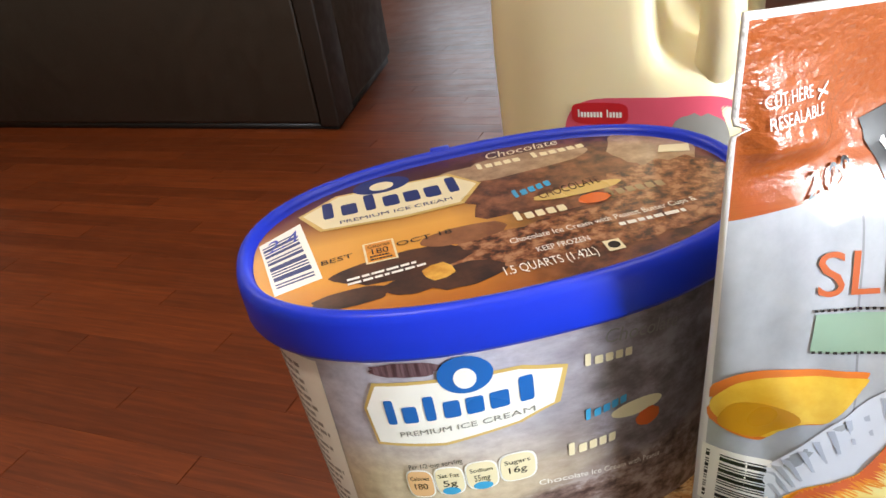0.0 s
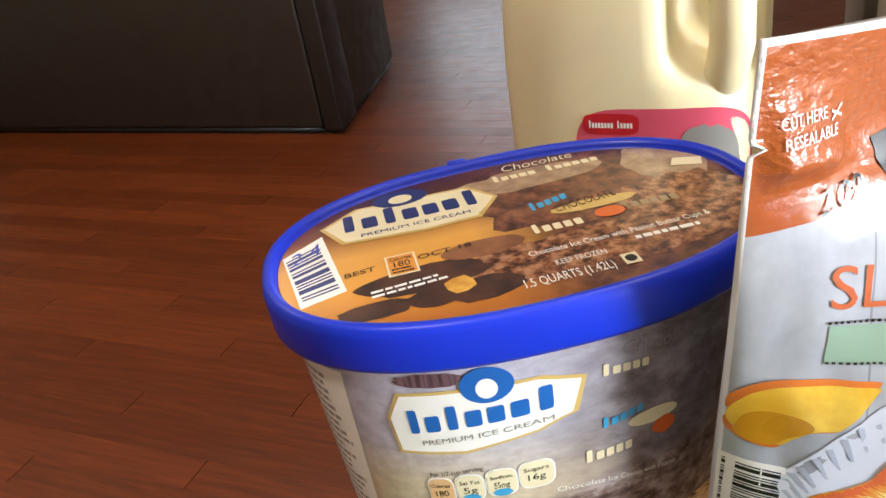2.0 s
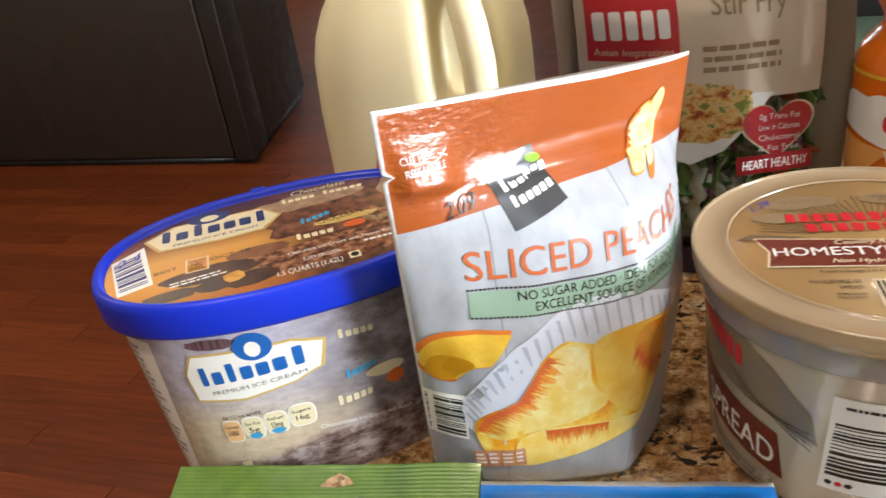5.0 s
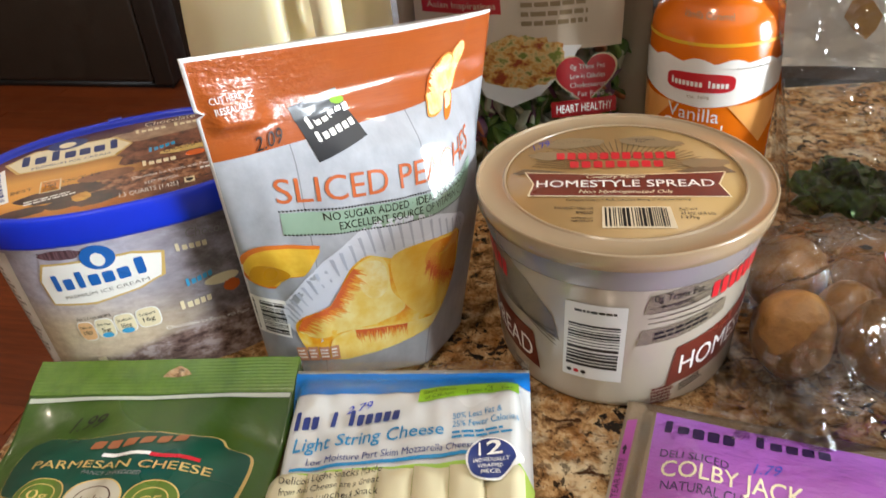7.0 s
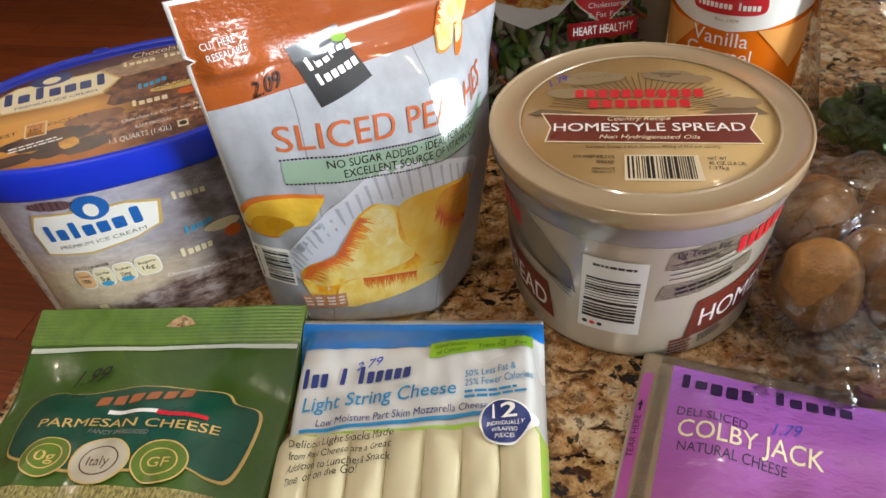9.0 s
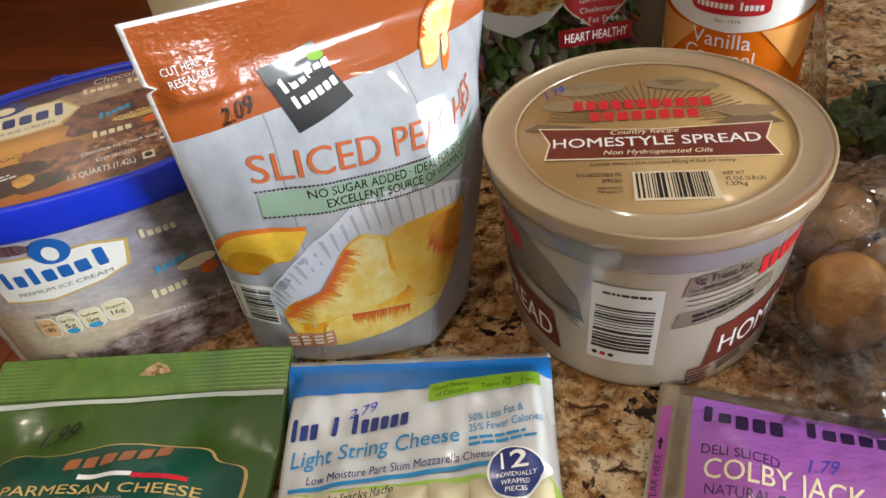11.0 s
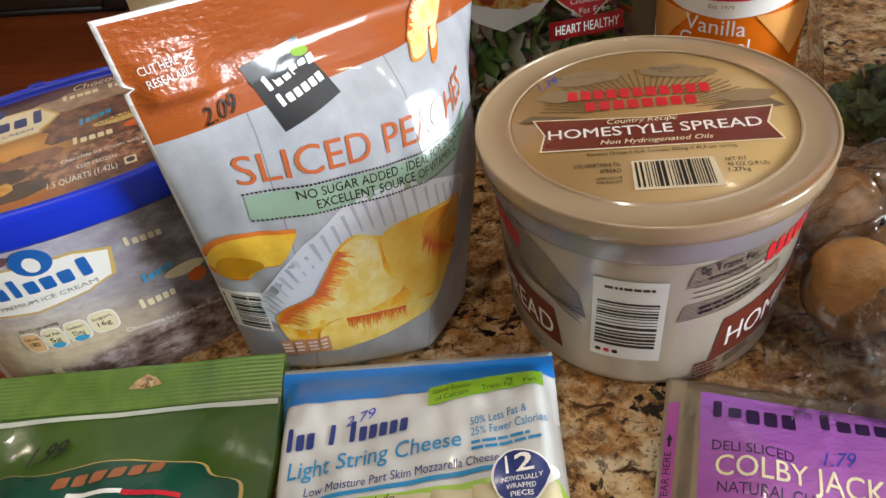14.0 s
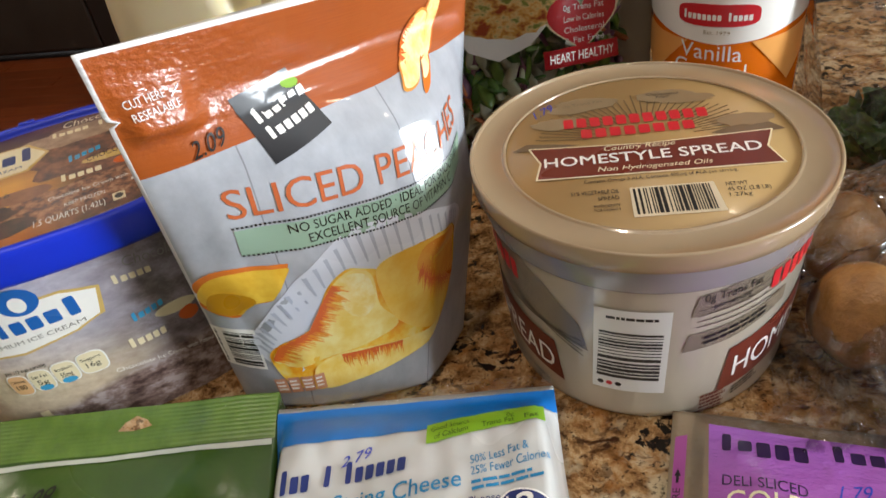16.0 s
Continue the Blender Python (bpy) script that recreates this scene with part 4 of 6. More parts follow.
for y0, y1 in ((0.472, 0.445), (0.549, 0.524)):
    bm = bmesh.new()
    for i in range(80):
        f, g = i / 80, (i + 0.55) / 80
        A, B = (0.150 + 0.79 * f, y0 + (y1 - y0) * f), (0.150 + 0.79 * g, y0 + (y1 - y0) * g)
        join(bm, patch(PF, A, B, (B[0], B[1] + 0.005), (A[0], A[1] + 0.005), 1, 1, 0.0010))
    part("dotted_rule", bm, I_BLACK, pouch)
write("CUT HERE", pouch_front, (0.040, 0.880), (0.123, 0.884), (0.0, 0.017), I_WHITE, pouch)
write("RESEALABLE", pouch_front, (0.045, 0.852), (0.146, 0.858), (0.0, 0.017), I_WHITE, pouch)
for s in (-1, 1):
    part("scissor_sign", patch(pouch_front, (0.132, 0.884 + 0.006 * s), (0.156, 0.889 - 0.008 * s), (0.156, 0.893 - 0.008 * s), (0.132, 0.888 + 0.006 * s), 2, 1, 0.0008), I_WHITE, pouch)
write("2.09", pouch_front, (0.129, 0.738), (0.212, 0.752), (0.004, 0.036), I_BLACK, pouch, "price_mark", 0.0020, 0.15)
# picture of the bowl and the fruit
FLESH, RIND = peach_flesh(), ink("rind_ink", "d9772f", 0.26, 0.5)
PALEF = photo("pale_flesh_print", [(0.3, srgb("efcf6c")), (0.7, srgb("f8ecb4"))], 14, coat=0.6)
PITC = photo("pit_print", [(0.35, srgb("d4572a")), (0.65, srgb("f09a48"))], 60, coat=0.6)
BOWL = ink("bowl_ink", "d6dae4", 0.3, 0.5)
part("bowl_picture", blob(PF, [(0.070, 0.170), (0.110, 0.255), (0.180, 0.335), (0.274, 0.410), (0.387, 0.476), (0.505, 0.484), (0.647, 0.454), (0.780, 0.405), (0.870, 0.355), (0.930, 0.280), (0.86, 0.12), (0.60, 0.03), (0.35, 0.03), (0.17, 0.06)], 0.0006, 8, 5, round_off=True), BOWL, pouch)
RIM = [(0.078, 0.190), (0.110, 0.245), (0.180, 0.325), (0.274, 0.398), (0.387, 0.462), (0.505, 0.470), (0.647, 0.440), (0.780, 0.392), (0.865, 0.345)]
bm = bmesh.new()
for i in range(27):
    f = (i + 0.5) / 27 * (len(RIM) - 1)
    k = int(f)
    a, b = (RIM[k][c] + (RIM[k + 1][c] - RIM[k][c]) * (f - k) for c in (0, 1))
    da, db = 0.030 - 0.026 * min(1.0, a / 0.6), -0.034 - 0.05 * min(1.0, a / 0.45)
    join(bm, patch(PF, (a - 0.0060, b), (a + 0.0060, b + 0.001), (a + da + 0.0030, b + db), (a + da - 0.0030, b + db), 1, 5, 0.0009))
ob = part("bowl_fluting", bm, ink("flute_ink", "b4bac8", 0.3, 0.5), pouch)
ob["kind"] = "stuff"


def fruit(name, pts, mat, lift, rounded_off=True):
    return part(name, blob(PF, pts, lift, 8, 5, round_off=rounded_off), mat, pouch)


def pit_streaks(line, reach, mat, lift, n, seed):
    """Ragged fibres that run from a line into the flesh."""
    rng = random.Random(seed)
    bm = bmesh.new()
    for i in range(n):
        f = (i + rng.random()) / n * (len(line) - 1)
        k = min(int(f), len(line) - 2)
        a = line[k][0] + (line[k + 1][0] - line[k][0]) * (f - k)
        b = line[k][1] + (line[k + 1][1] - line[k][1]) * (f - k)
        s = rng.uniform(0.35, 1.0)
        da, db, w = reach[0] * s + rng.uniform(-0.008, 0.008), reach[1] * s + rng.uniform(-0.008, 0.008), rng.uniform(0.002, 0.0045)
        wa, wb = (0.0, w * 1.6) if abs(reach[0]) > abs(reach[1]) else (w, 0.0)
        join(bm, patch(PF, (a - wa, b - wb), (a + wa, b + wb), (a + da + wa * 0.15, b + db + wb * 0.15), (a + da - wa * 0.15, b + db - wb * 0.15), 1, 3, lift))
    part("pit_streak", bm, mat, pouch)["kind"] = "stuff"


GOLD = photo("gold_flesh_print", [(0.3, srgb("dca828")), (0.7, srgb("ecc548"))], 10, coat=0.4)
BRIGHT = photo("bright_flesh_print", [(0.3, srgb("eeb730")), (0.7, srgb("f5d060"))], 7, coat=0.4)
DEEP = photo("deep_flesh_print", [(0.3, srgb("e28a22")), (0.7, srgb("efaa3c"))], 8, coat=0.4)
LEMON = photo("lemon_flesh_print", [(0.3, srgb("efca58")), (0.7, srgb("f6e596"))], 8, coat=0.4)
BLUSH = ink("blush_ink", "dd6a2c", 0.3, 0.4)
AMBER = ink("amber_flesh_ink", "ec9a2e", 0.3, 0.4)
SHADE = ink("slice_hollow_ink", "c48a12", 0.3, 0.4)
LEFT = [(0.003, 0.345), (0.030, 0.406), (0.082, 0.438), (0.146, 0.443), (0.205, 0.438), (0.230, 0.435), (0.234, 0.432), (0.228, 0.420), (0.200, 0.380), (0.172, 0.342), (0.160, 0.334), (0.125, 0.330), (0.098, 0.308), (0.077, 0.286), (0.028, 0.302)]
fruit("slice_rind", LEFT, RIND, 0.0010)
fruit("slice_flesh", [(0.112 + (a - 0.112) * 0.94 + 0.006, 0.372 + (b - 0.372) * 0.86 - 0.003) for a, b in LEFT], GOLD, 0.0013)
fruit("slice_hollow", [(0.022, 0.318), (0.040, 0.360), (0.075, 0.372), (0.115, 0.360), (0.130, 0.338), (0.098, 0.314), (0.075, 0.294), (0.040, 0.300)], SHADE, 0.0015)
fruit("peach_picture", [(0.102, 0.130), (0.132, 0.178), (0.234, 0.218), (0.277, 0.285), (0.318, 0.347), (0.370, 0.380), (0.423, 0.366), (0.478, 0.350), (0.540, 0.372), (0.600, 0.384), (0.700, 0.372), (0.800, 0.338), (0.885, 0.250), (0.910, 0.130), (0.850, 0.045), (0.700, 0.010), (0.520, 0.004), (0.360, 0.004), (0.220, 0.006), (0.130, 0.040)], FLESH, 0.0012)
fruit("tall_slice", [(0.110, 0.125), (0.140, 0.172), (0.234, 0.212), (0.280, 0.280), (0.322, 0.340), (0.370, 0.372), (0.420, 0.362), (0.445, 0.322), (0.458, 0.233), (0.520, 0.150), (0.420, 0.120), (0.280, 0.110), (0.170, 0.095)], LEMON, 0.0016)
fruit("pale_slice", [(0.335, 0.335), (0.370, 0.362), (0.415, 0.352), (0.438, 0.315), (0.442, 0.250), (0.400, 0.215), (0.350, 0.250)], PALEF, 0.0018)
fruit("round_slice", [(0.453, 0.322), (0.478, 0.373), (0.595, 0.384), (0.720, 0.365), (0.795, 0.338), (0.870, 0.230), (0.862, 0.100), (0.790, 0.050), (0.700, 0.055), (0.585, 0.105), (0.496, 0.191)], BRIGHT, 0.0019)
fruit("deep_hollow", [(0.590, 0.305), (0.615, 0.368), (0.710, 0.360), (0.795, 0.332), (0.860, 0.235), (0.885, 0.130), (0.800, 0.165), (0.720, 0.205), (0.650, 0.250)], DEEP, 0.0021)
fruit("low_slice", [(0.215, 0.078), (0.307, 0.112), (0.420, 0.102), (0.524, 0.082), (0.660, 0.062), (0.768, 0.050), (0.700, 0.018), (0.527, 0.006), (0.343, 0.004), (0.235, 0.008)], LEMON, 0.0022)
EDGE = [(0.110, 0.132), (0.137, 0.174), (0.234, 0.214), (0.278, 0.282), (0.322, 0.340)]
for mat, reach, n, seed, lf in ((AMBER, (0.060, -0.035), 90, 3, 0.0020), (BLUSH, (0.032, -0.016), 90, 5, 0.0022)):
    pit_streaks(EDGE, reach, mat, lf, n, seed)
HOLLOW = [(0.600, 0.296), (0.655, 0.245), (0.725, 0.198), (0.800, 0.160), (0.882, 0.128)]
for mat, reach, n, seed, lf in ((AMBER, (-0.010, -0.075), 60, 7, 0.0023), (BLUSH, (-0.006, -0.045), 60, 8, 0.0025), (BLUSH, (0.012, 0.030), 50, 9, 0.0026)):
    pit_streaks(HOLLOW, reach, mat, lf, n, seed)
LOWPIT = [(0.312, 0.108), (0.370, 0.102), (0.430, 0.096), (0.535, 0.078)]
for mat, reach, n, seed, lf in ((AMBER, (0.006, -0.058), 60, 11, 0.0025), (BLUSH, (0.004, -0.036), 70, 12, 0.0027)):
    pit_streaks(LOWPIT, reach, mat, lf, n, seed)
# two cut slices in the orange head
NEAR = [(0.690, 0.736), (0.720, 0.775), (0.756, 0.811), (0.788, 0.846), (0.817, 0.876), (0.860, 0.890), (0.900, 0.870), (0.908, 0.840), (0.896, 0.796), (0.850, 0.765), (0.810, 0.745), (0.763, 0.727)]
FAR = [(0.775, 0.702), (0.820, 0.740), (0.870, 0.780), (0.890, 0.830), (0.885, 0.880), (0.925, 0.915), (0.965, 0.895), (0.980, 0.860), (0.972, 0.820), (0.940, 0.780), (0.896, 0.745), (0.835, 0.705)]
fruit("picture_slice", FAR, RIND, 0.0010)
fruit("picture_flesh", [(0.885 + (a - 0.885) * 0.80 + 0.012, 0.815 + (b - 0.815) * 0.88 + 0.008) for a, b in FAR], PALEF, 0.0013)
fruit("picture_slice", NEAR, ink("slice_edge_ink", "e2913c", 0.3, 0.4), 0.0015)
fruit("picture_flesh", [(0.800 + (a - 0.800) * 0.93 + 0.004, 0.810 + (b - 0.810) * 0.93 - 0.002) for a, b in NEAR], PALEF, 0.0018)
pit_streaks([(0.735, 0.790), (0.788, 0.846), (0.822, 0.876)], (0.022, -0.016), BLUSH, 0.0022, 26, 15)
# foot of the pouch: barcode and food facts
part("code_panel", patch(pouch_front, (0.006, 0.140), (0.115, 0.130), (0.115, 0.268), (0.006, 0.285), 10, 8, 0.0006), I_WHITE, pouch)
stripes(pouch_front, (0.012, 0.150), (0.108, 0.140), (0.108, 0.258), (0.012, 0.275), 40, I_BLACK, pouch, 7, 0.0009, along=False)
for i in range(4):
    x = 0.085 + 0.040 * i
    part("fact_box", patch(PF, (x, 0.010), (x + 0.036, 0.010), (x + 0.036, 0.062), (x, 0.062), 3, 3, 0.0024), ink("fact_ink", "c98f6d"), pouch)
    small_print(PF, (x + 0.004, 0.018), (x + 0.032, 0.018), (x + 0.032, 0.056), (x + 0.004, 0.056), 3, I_WHITE, pouch, i, 0.0027)
# ---------------------------------------------------------------- tub of spread
SPREAD_LID = plain("cream_lid_plastic", srgb("aa8a58"), 0.3, 0.05, 25, bump=0.0001, coat=0.3)
SPREAD_BODY = plain("cream_tub_plastic", srgb("bcb2a0"), 0.3, 0.06, 25, coat=0.8)
spread = thing("spread_tub", "round cream plastic tub of homestyle spread on granite", "margarine")
sbody = part("body", turned([(0.0590, 0.9), (0.0618, 0.9006), (0.0633, 0.902), (0.0640, 0.905), (0.0685, 0.981), (0.0704, 0.985), (0.0706, 0.9935)], 128, *S_C), SPREAD_BODY, spread)
RIMC = plain("frosted_rim_plastic", srgb("b9a180"), 0.2, 0.04, 25, coat=0.6)
RIMC.node_tree.nodes["Principled BSDF"].inputs["Transmission Weight"].default_value = 0.28
NECK = plain("frosted_neck_plastic", srgb("aaa4a6"), 0.22, 0.06, 25, coat=0.8)
NECK.node_tree.nodes["Principled BSDF"].inputs["Transmission Weight"].default_value = 0.35
slid = part("lid", turned([(0.0708, 0.9930), (0.0722, 0.9932), (0.0724, 0.9990), (0.0690, 0.9995), (0.0600, 0.9998), (0.0588, 0.9999), (0.0586, 1.0003)], 128, *S_C), SPREAD_LID, spread)
part("lid_rim", turned([(0.0728, 0.9930), (0.0740, 0.9926), (0.0742, 0.9928), (0.0745, 0.9960), (0.0746, 1.0006), (0.0744, 1.0014), (0.0739, 1.0016), (0.0733, 1.0016), (0.0730, 1.0013), (0.0729, 1.0006), (0.0726, 1.0004),
                        (0.0660, 1.0002), (0.0610, 1.0002), (0.0607, 1.0003), (0.0603, 1.0010), (0.0600, 1.0011), (0.0594, 1.0011), (0.0592, 1.0009), (0.0590, 1.0004)], 128, *S_C, close=False), RIMC, slid, "translucent frosted rim")
part("tub_shoulder", turned([(0.0690, 0.9790), (0.0694, 0.9791), (0.0699, 0.9794), (0.0701, 0.9800), (0.0702, 0.9806), (0.0710, 0.9840), (0.0714, 0.9926)], 128, *S_C, close=False), NECK, sbody, "translucent empty neck band")
SL = spread_lid
BAN = [(-0.0460, -0.0215), (0.0490, -0.0210), (0.0455, -0.009), (0.0500, 0.0030), (0.0, -0.0005), (-0.0485, 0.0015), (-0.0440, -0.010)]
# rays, clouds and hills
bm = bmesh.new()
for i in range(36):
    t = R(8 + 164 * i / 35)
    r0, r1 = 0.020 + 0.004 * (i % 2), 0.046 + 0.006 * wob(i * 1.7, 2)
    c, s = math.cos(t), math.sin(t)
    w = 0.00035
    join(bm, patch(SL, (r0 * c + w * s, 0.004 + r0 * s * 0.8 - w * c), (r0 * c - w * s, 0.004 + r0 * s * 0.8 + w * c), (r1 * c - w * s, 0.004 + r1 * s * 0.8 + w * c), (r1 * c + w * s, 0.004 + r1 * s * 0.8 - w * c), 1, 1, 0.0003))
part("sunburst", bm, ink("ray_ink", "6b5638"), slid)["kind"] = "stuff"
CLOUD = ink("cloud_ink", "8b7658")
for n_, (x, y, ra, rb, s) in enumerate(((-0.022, 0.0375, 0.014, 0.0055, 1), (-0.030, 0.0335, 0.010, 0.004, 4), (0.013, 0.0390, 0.013, 0.0055, 2), (0.022, 0.0355, 0.012, 0.004, 3), (-0.036, 0.0210, 0.012, 0.005, 6), (0.042, 0.0130, 0.012, 0.005, 7))):
    part("cloud", blob(SL, ring_points(x, y, ra, rb, 30, 0, 0.25, s), 0.0005 + 0.00008 * n_), CLOUD, slid)
part("hill", blob(SL, [(-0.056, 0.001), (-0.050, 0.006), (-0.040, 0.005), (-0.028, 0.003), (-0.040, 0.000)], 0.0006), ink("hill_ink", "6e5a42"), slid)
part("hill", blob(SL, [(0.056, 0.003), (0.048, 0.013), (0.040, 0.010), (0.026, 0.004), (0.040, 0.001)], 0.0006), ink("hill_ink", "6e5a42"), slid)
blocks("TTTTTTTTTTT", SL, (-0.034, 0.0165), (0.029, 0.0180), (0, 0.0078), I_RED, slid, lift=0.0009)
blocks("TTTTTTTT", SL, (-0.027, 0.0075), (0.022, 0.0088), (0, 0.0072), I_RED, slid, lift=0.0009)
part("banner_border", blob(SL, [(x * 1.02, -0.0098 + (y + 0.0098) * 1.07) for x, y in BAN], 0.0007, 5, 3), I_CREAM, slid)
part("banner", blob(SL, BAN, 0.0009, 5, 3), I_MAROON, slid, "maroon banner")
write("Country Recipe", SL, (-0.018, -0.0040), (0.011, -0.0030), (0, 0.0036), I_CREAM, slid, lift=0.0012, shear=0.3)
write("HOMESTYLE SPREAD", SL, (-0.0430, -0.0135), (0.0435, -0.0115), (0, 0.0068), I_WHITE, slid, lift=0.0012, bold=0.0015)
write("Non Hydrogenated Oils", SL, (-0.022, -0.0190), (0.023, -0.0185), (0, 0.0032), I_CREAM, slid, lift=0.0012, shear=0.3)
write("Contains Omega 3 ALA. Contains 400mg of ALA per serving.", SL, (-0.0280, -0.0265), (0.0310, -0.0250), (0, 0.0022), I_BLACK, slid, lift=0.0006)
part("code_label", patch(SL, (-0.0115, -0.0505), (0.0220, -0.0500), (0.0205, -0.0310), (-0.0110, -0.0315), 3, 3, 0.0004), ink("pale_ink", "d8c8aa"), slid)
stripes(SL, (-0.0100, -0.0490), (0.0190, -0.0485), (0.0185, -0.0320), (-0.0100, -0.0325), 60, I_BLACK, slid, 5, 0.0007)
write("51% VEGETABLE OIL", SL, (-0.0335, -0.0345), (-0.0150, -0.0342), (0, 0.0025), I_BLACK, slid, lift=0.0006)
write("SPREAD", SL, (-0.0235, -0.0385), (-0.0155, -0.0384), (0, 0.0025), I_BLACK, slid, lift=0.0006)
write("REFRIGERATE", SL, (-0.0255, -0.0430), (-0.0155, -0.0429), (0, 0.0016), I_BLACK, slid, lift=0.0006)
write("FOR QUALITY", SL, (-0.0255, -0.0455), (-0.0155, -0.0454), (0, 0.0016), I_BLACK, slid, lift=0.0006)
write("NET WT", SL, (0.0245, -0.0345), (0.0325, -0.0345), (0, 0.0025), I_BLACK, slid, lift=0.0006)
write("45 OZ (2.8 LB)", SL, (0.0245, -0.0380), (0.0400, -0.0380), (0, 0.0025), I_BLACK, slid, lift=0.0006)
write("1.27kg", SL, (0.0245, -0.0415), (0.0325, -0.0415), (0, 0.0025), I_BLACK, slid, lift=0.0006)
write("1.79", SL, (-0.0455, 0.0275), (-0.0365, 0.0345), (-0.002, 0.0055), I_PEN, slid, "price_mark", 0.0006, 0.2)
write("0g Trans Fat", SL, (-0.0330, 0.0350), (-0.0150, 0.0380), (0, 0.0025), ink("faded_ink", "6f5d44"), slid, lift=0.0010)
write("Cholesterol", SL, (0.0050, 0.0400), (0.0190, 0.0395), (0, 0.0023), I_BLACK, slid, lift=0.0010)
write("Free*", SL, (0.0090, 0.0370), (0.0150, 0.0368), (0, 0.0023), I_BLACK, slid, lift=0.0010)
# side of the spread tub
SS = spread_side


def haze_print():
    """Hills in fine engraved lines."""
    k = Mat("haze_print", 0.32, coat=0.7)
    uv = k.coord("UV")
    v = k.node("SeparateXYZ", Vector=uv).outputs[1]
    line = k.math("GREATER_THAN", k.math("SINE", k.math("MULTIPLY", v, 8000.0)), k.math("SUBTRACT", 0.1, k.math("MULTIPLY", k.noise(k.stretch(uv, 3, 60, 1), 3.0), 1.0)))
    k.put(k.mix(line, srgb("a0937b"), srgb("5f554a")), "Base Color")
    return k.m


HAZE = haze_print()
part("picture_hill", blob(SS, [side(-205, 0.050), side(-190, 0.078), side(-165, 0.080), side(-150, 0.070), side(-137, 0.055), side(-134, 0.040), side(-150, 0.046), side(-175, 0.050)], 0.0005, 5, 4), HAZE, sbody)
part("picture_hill", blob(SS, [side(-100, 0.064), side(-98, 0.075), side(-85, 0.078), side(-66, 0.0785), side(-60, 0.072), side(-80, 0.066)], 0.0005, 4, 4), HAZE, sbody)
part("picture_hill", blob(SS, [side(-102, 0.044), side(-100, 0.054), side(-80, 0.058), side(-62, 0.062), side(-62, 0.054), side(-85, 0.047)], 0.0005, 4, 4), HAZE, sbody)
part("banner", patch(SS, side(-215, 0.030), side(-145, 0.014), side(-148, 0.038), side(-215, 0.054), 24, 4, 0.0008), I_MAROON, sbody, "maroon banner")
part("banner", patch(SS, side(-87, 0.014), side(-20, 0.030), side(-20, 0.058), side(-84, 0.040), 24, 4, 0.0008), I_MAROON, sbody, "maroon banner")
write("HOMESTYLE SPREAD", SS, side(-252, 0.040), side(-149, 0.019), (0.0, 0.0125), I_WHITE, sbody, lift=0.0012, bold=0.0015)
write("HOMESTYLE SPREAD", SS, side(-81.5, 0.0215), side(22, 0.043), (0.0, 0.0125), I_WHITE, sbody, lift=0.0012, bold=0.0015)
blocks("TTTTTTTTTTT", SS, side(-215, 0.075), side(-163, 0.062), (0, 0.010), I_RED, sbody, lift=0.0012)
blocks("TTTTTTTTTTT", SS, side(-72, 0.066), side(-20, 0.069), (0, 0.0095), I_RED, sbody, lift=0.0012)
write("0g Trans Fat", SS, side(-96.5, 0.0715), side(-76, 0.0730), (0, 0.0042), I_BLACK, sbody, lift=0.0012)
write("per serving", SS, side(-93, 0.0675), side(-80, 0.0688), (0, 0.0028), I_BLACK, sbody, lift=0.0012)
small_print(SS, side(-95, 0.047), side(-66, 0.054), side(-66, 0.060), side(-95, 0.053), 2, I_BLACK, sbody, 8, 0.0012)
small_print(SS, side(-93, 0.002), side(-82, 0.004), side(-82, 0.016), side(-93, 0.014), 5, I_MAROON, sbody, 9, 0.0008, 0.65)
small_print(SS, side(-80, 0.008), side(-66, 0.013), side(-66, 0.019), side(-80, 0.014), 3, I_BLACK, sbody, 10, 0.0008)
small_print(SS, side(-190, 0.010), side(-148, 0.003), side(-148, 0.009), side(-190, 0.016), 2, I_GREY, sbody, 11, 0.0008, 0.7)
bm = bmesh.new()
for i in range(4):
    join(bm, patch(SS, side(-172 + 4 * i, 0.060 - 0.004 * i), side(-136, 0.036 + 0.003 * i), side(-136, 0.0366 + 0.003 * i), side(-172 + 4 * i, 0.0606 - 0.004 * i), 10, 1, 0.0009))
    join(bm, patch(SS, side(-98, 0.058 + 0.003 * i), side(-64, 0.062 + 0.004 * i), side(-64, 0.0625 + 0.004 * i), side(-98, 0.0585 + 0.003 * i), 10, 1, 0.0009))
part("field_line", bm, ink("line_ink", "4b4136"), sbody)["kind"] = "stuff"
st = part("code_sticker", patch(SS, side(-132.8, 0.0195), side(-106.8, 0.0195), side(-105.9, 0.0685), side(-130.9, 0.0685), 12, 6, 0.0010), WHITE_PRINT, sbody, "white barcode sticker")
stripes(SS, side(-131.0, 0.0275), side(-109.0, 0.0275), side(-108.3, 0.0570), side(-129.4, 0.0570), 46, I_BLACK, sbody, 12, 0.0013, along=False)
small_print(SS, side(-127, 0.0625), side(-110, 0.0625), side(-110, 0.0655), side(-127, 0.0655), 1, I_BLACK, sbody, 2, 0.0013)
for i, m in enumerate((I_BLACK, I_RED, I_BLACK)):
    part("colour_dot", blob(SS, ring_points(R(-129.6 + 3.2 * i), 0.0235, R(1.2), 0.0013, 14), 0.0013), m, sbody)
# ---------------------------------------------------------------- milk jug
milk = thing("milk_jug", "cream coloured plastic gallon milk jug standing on granite", "milk", at=(0.117, 0.497, 0.9), rz=-24)


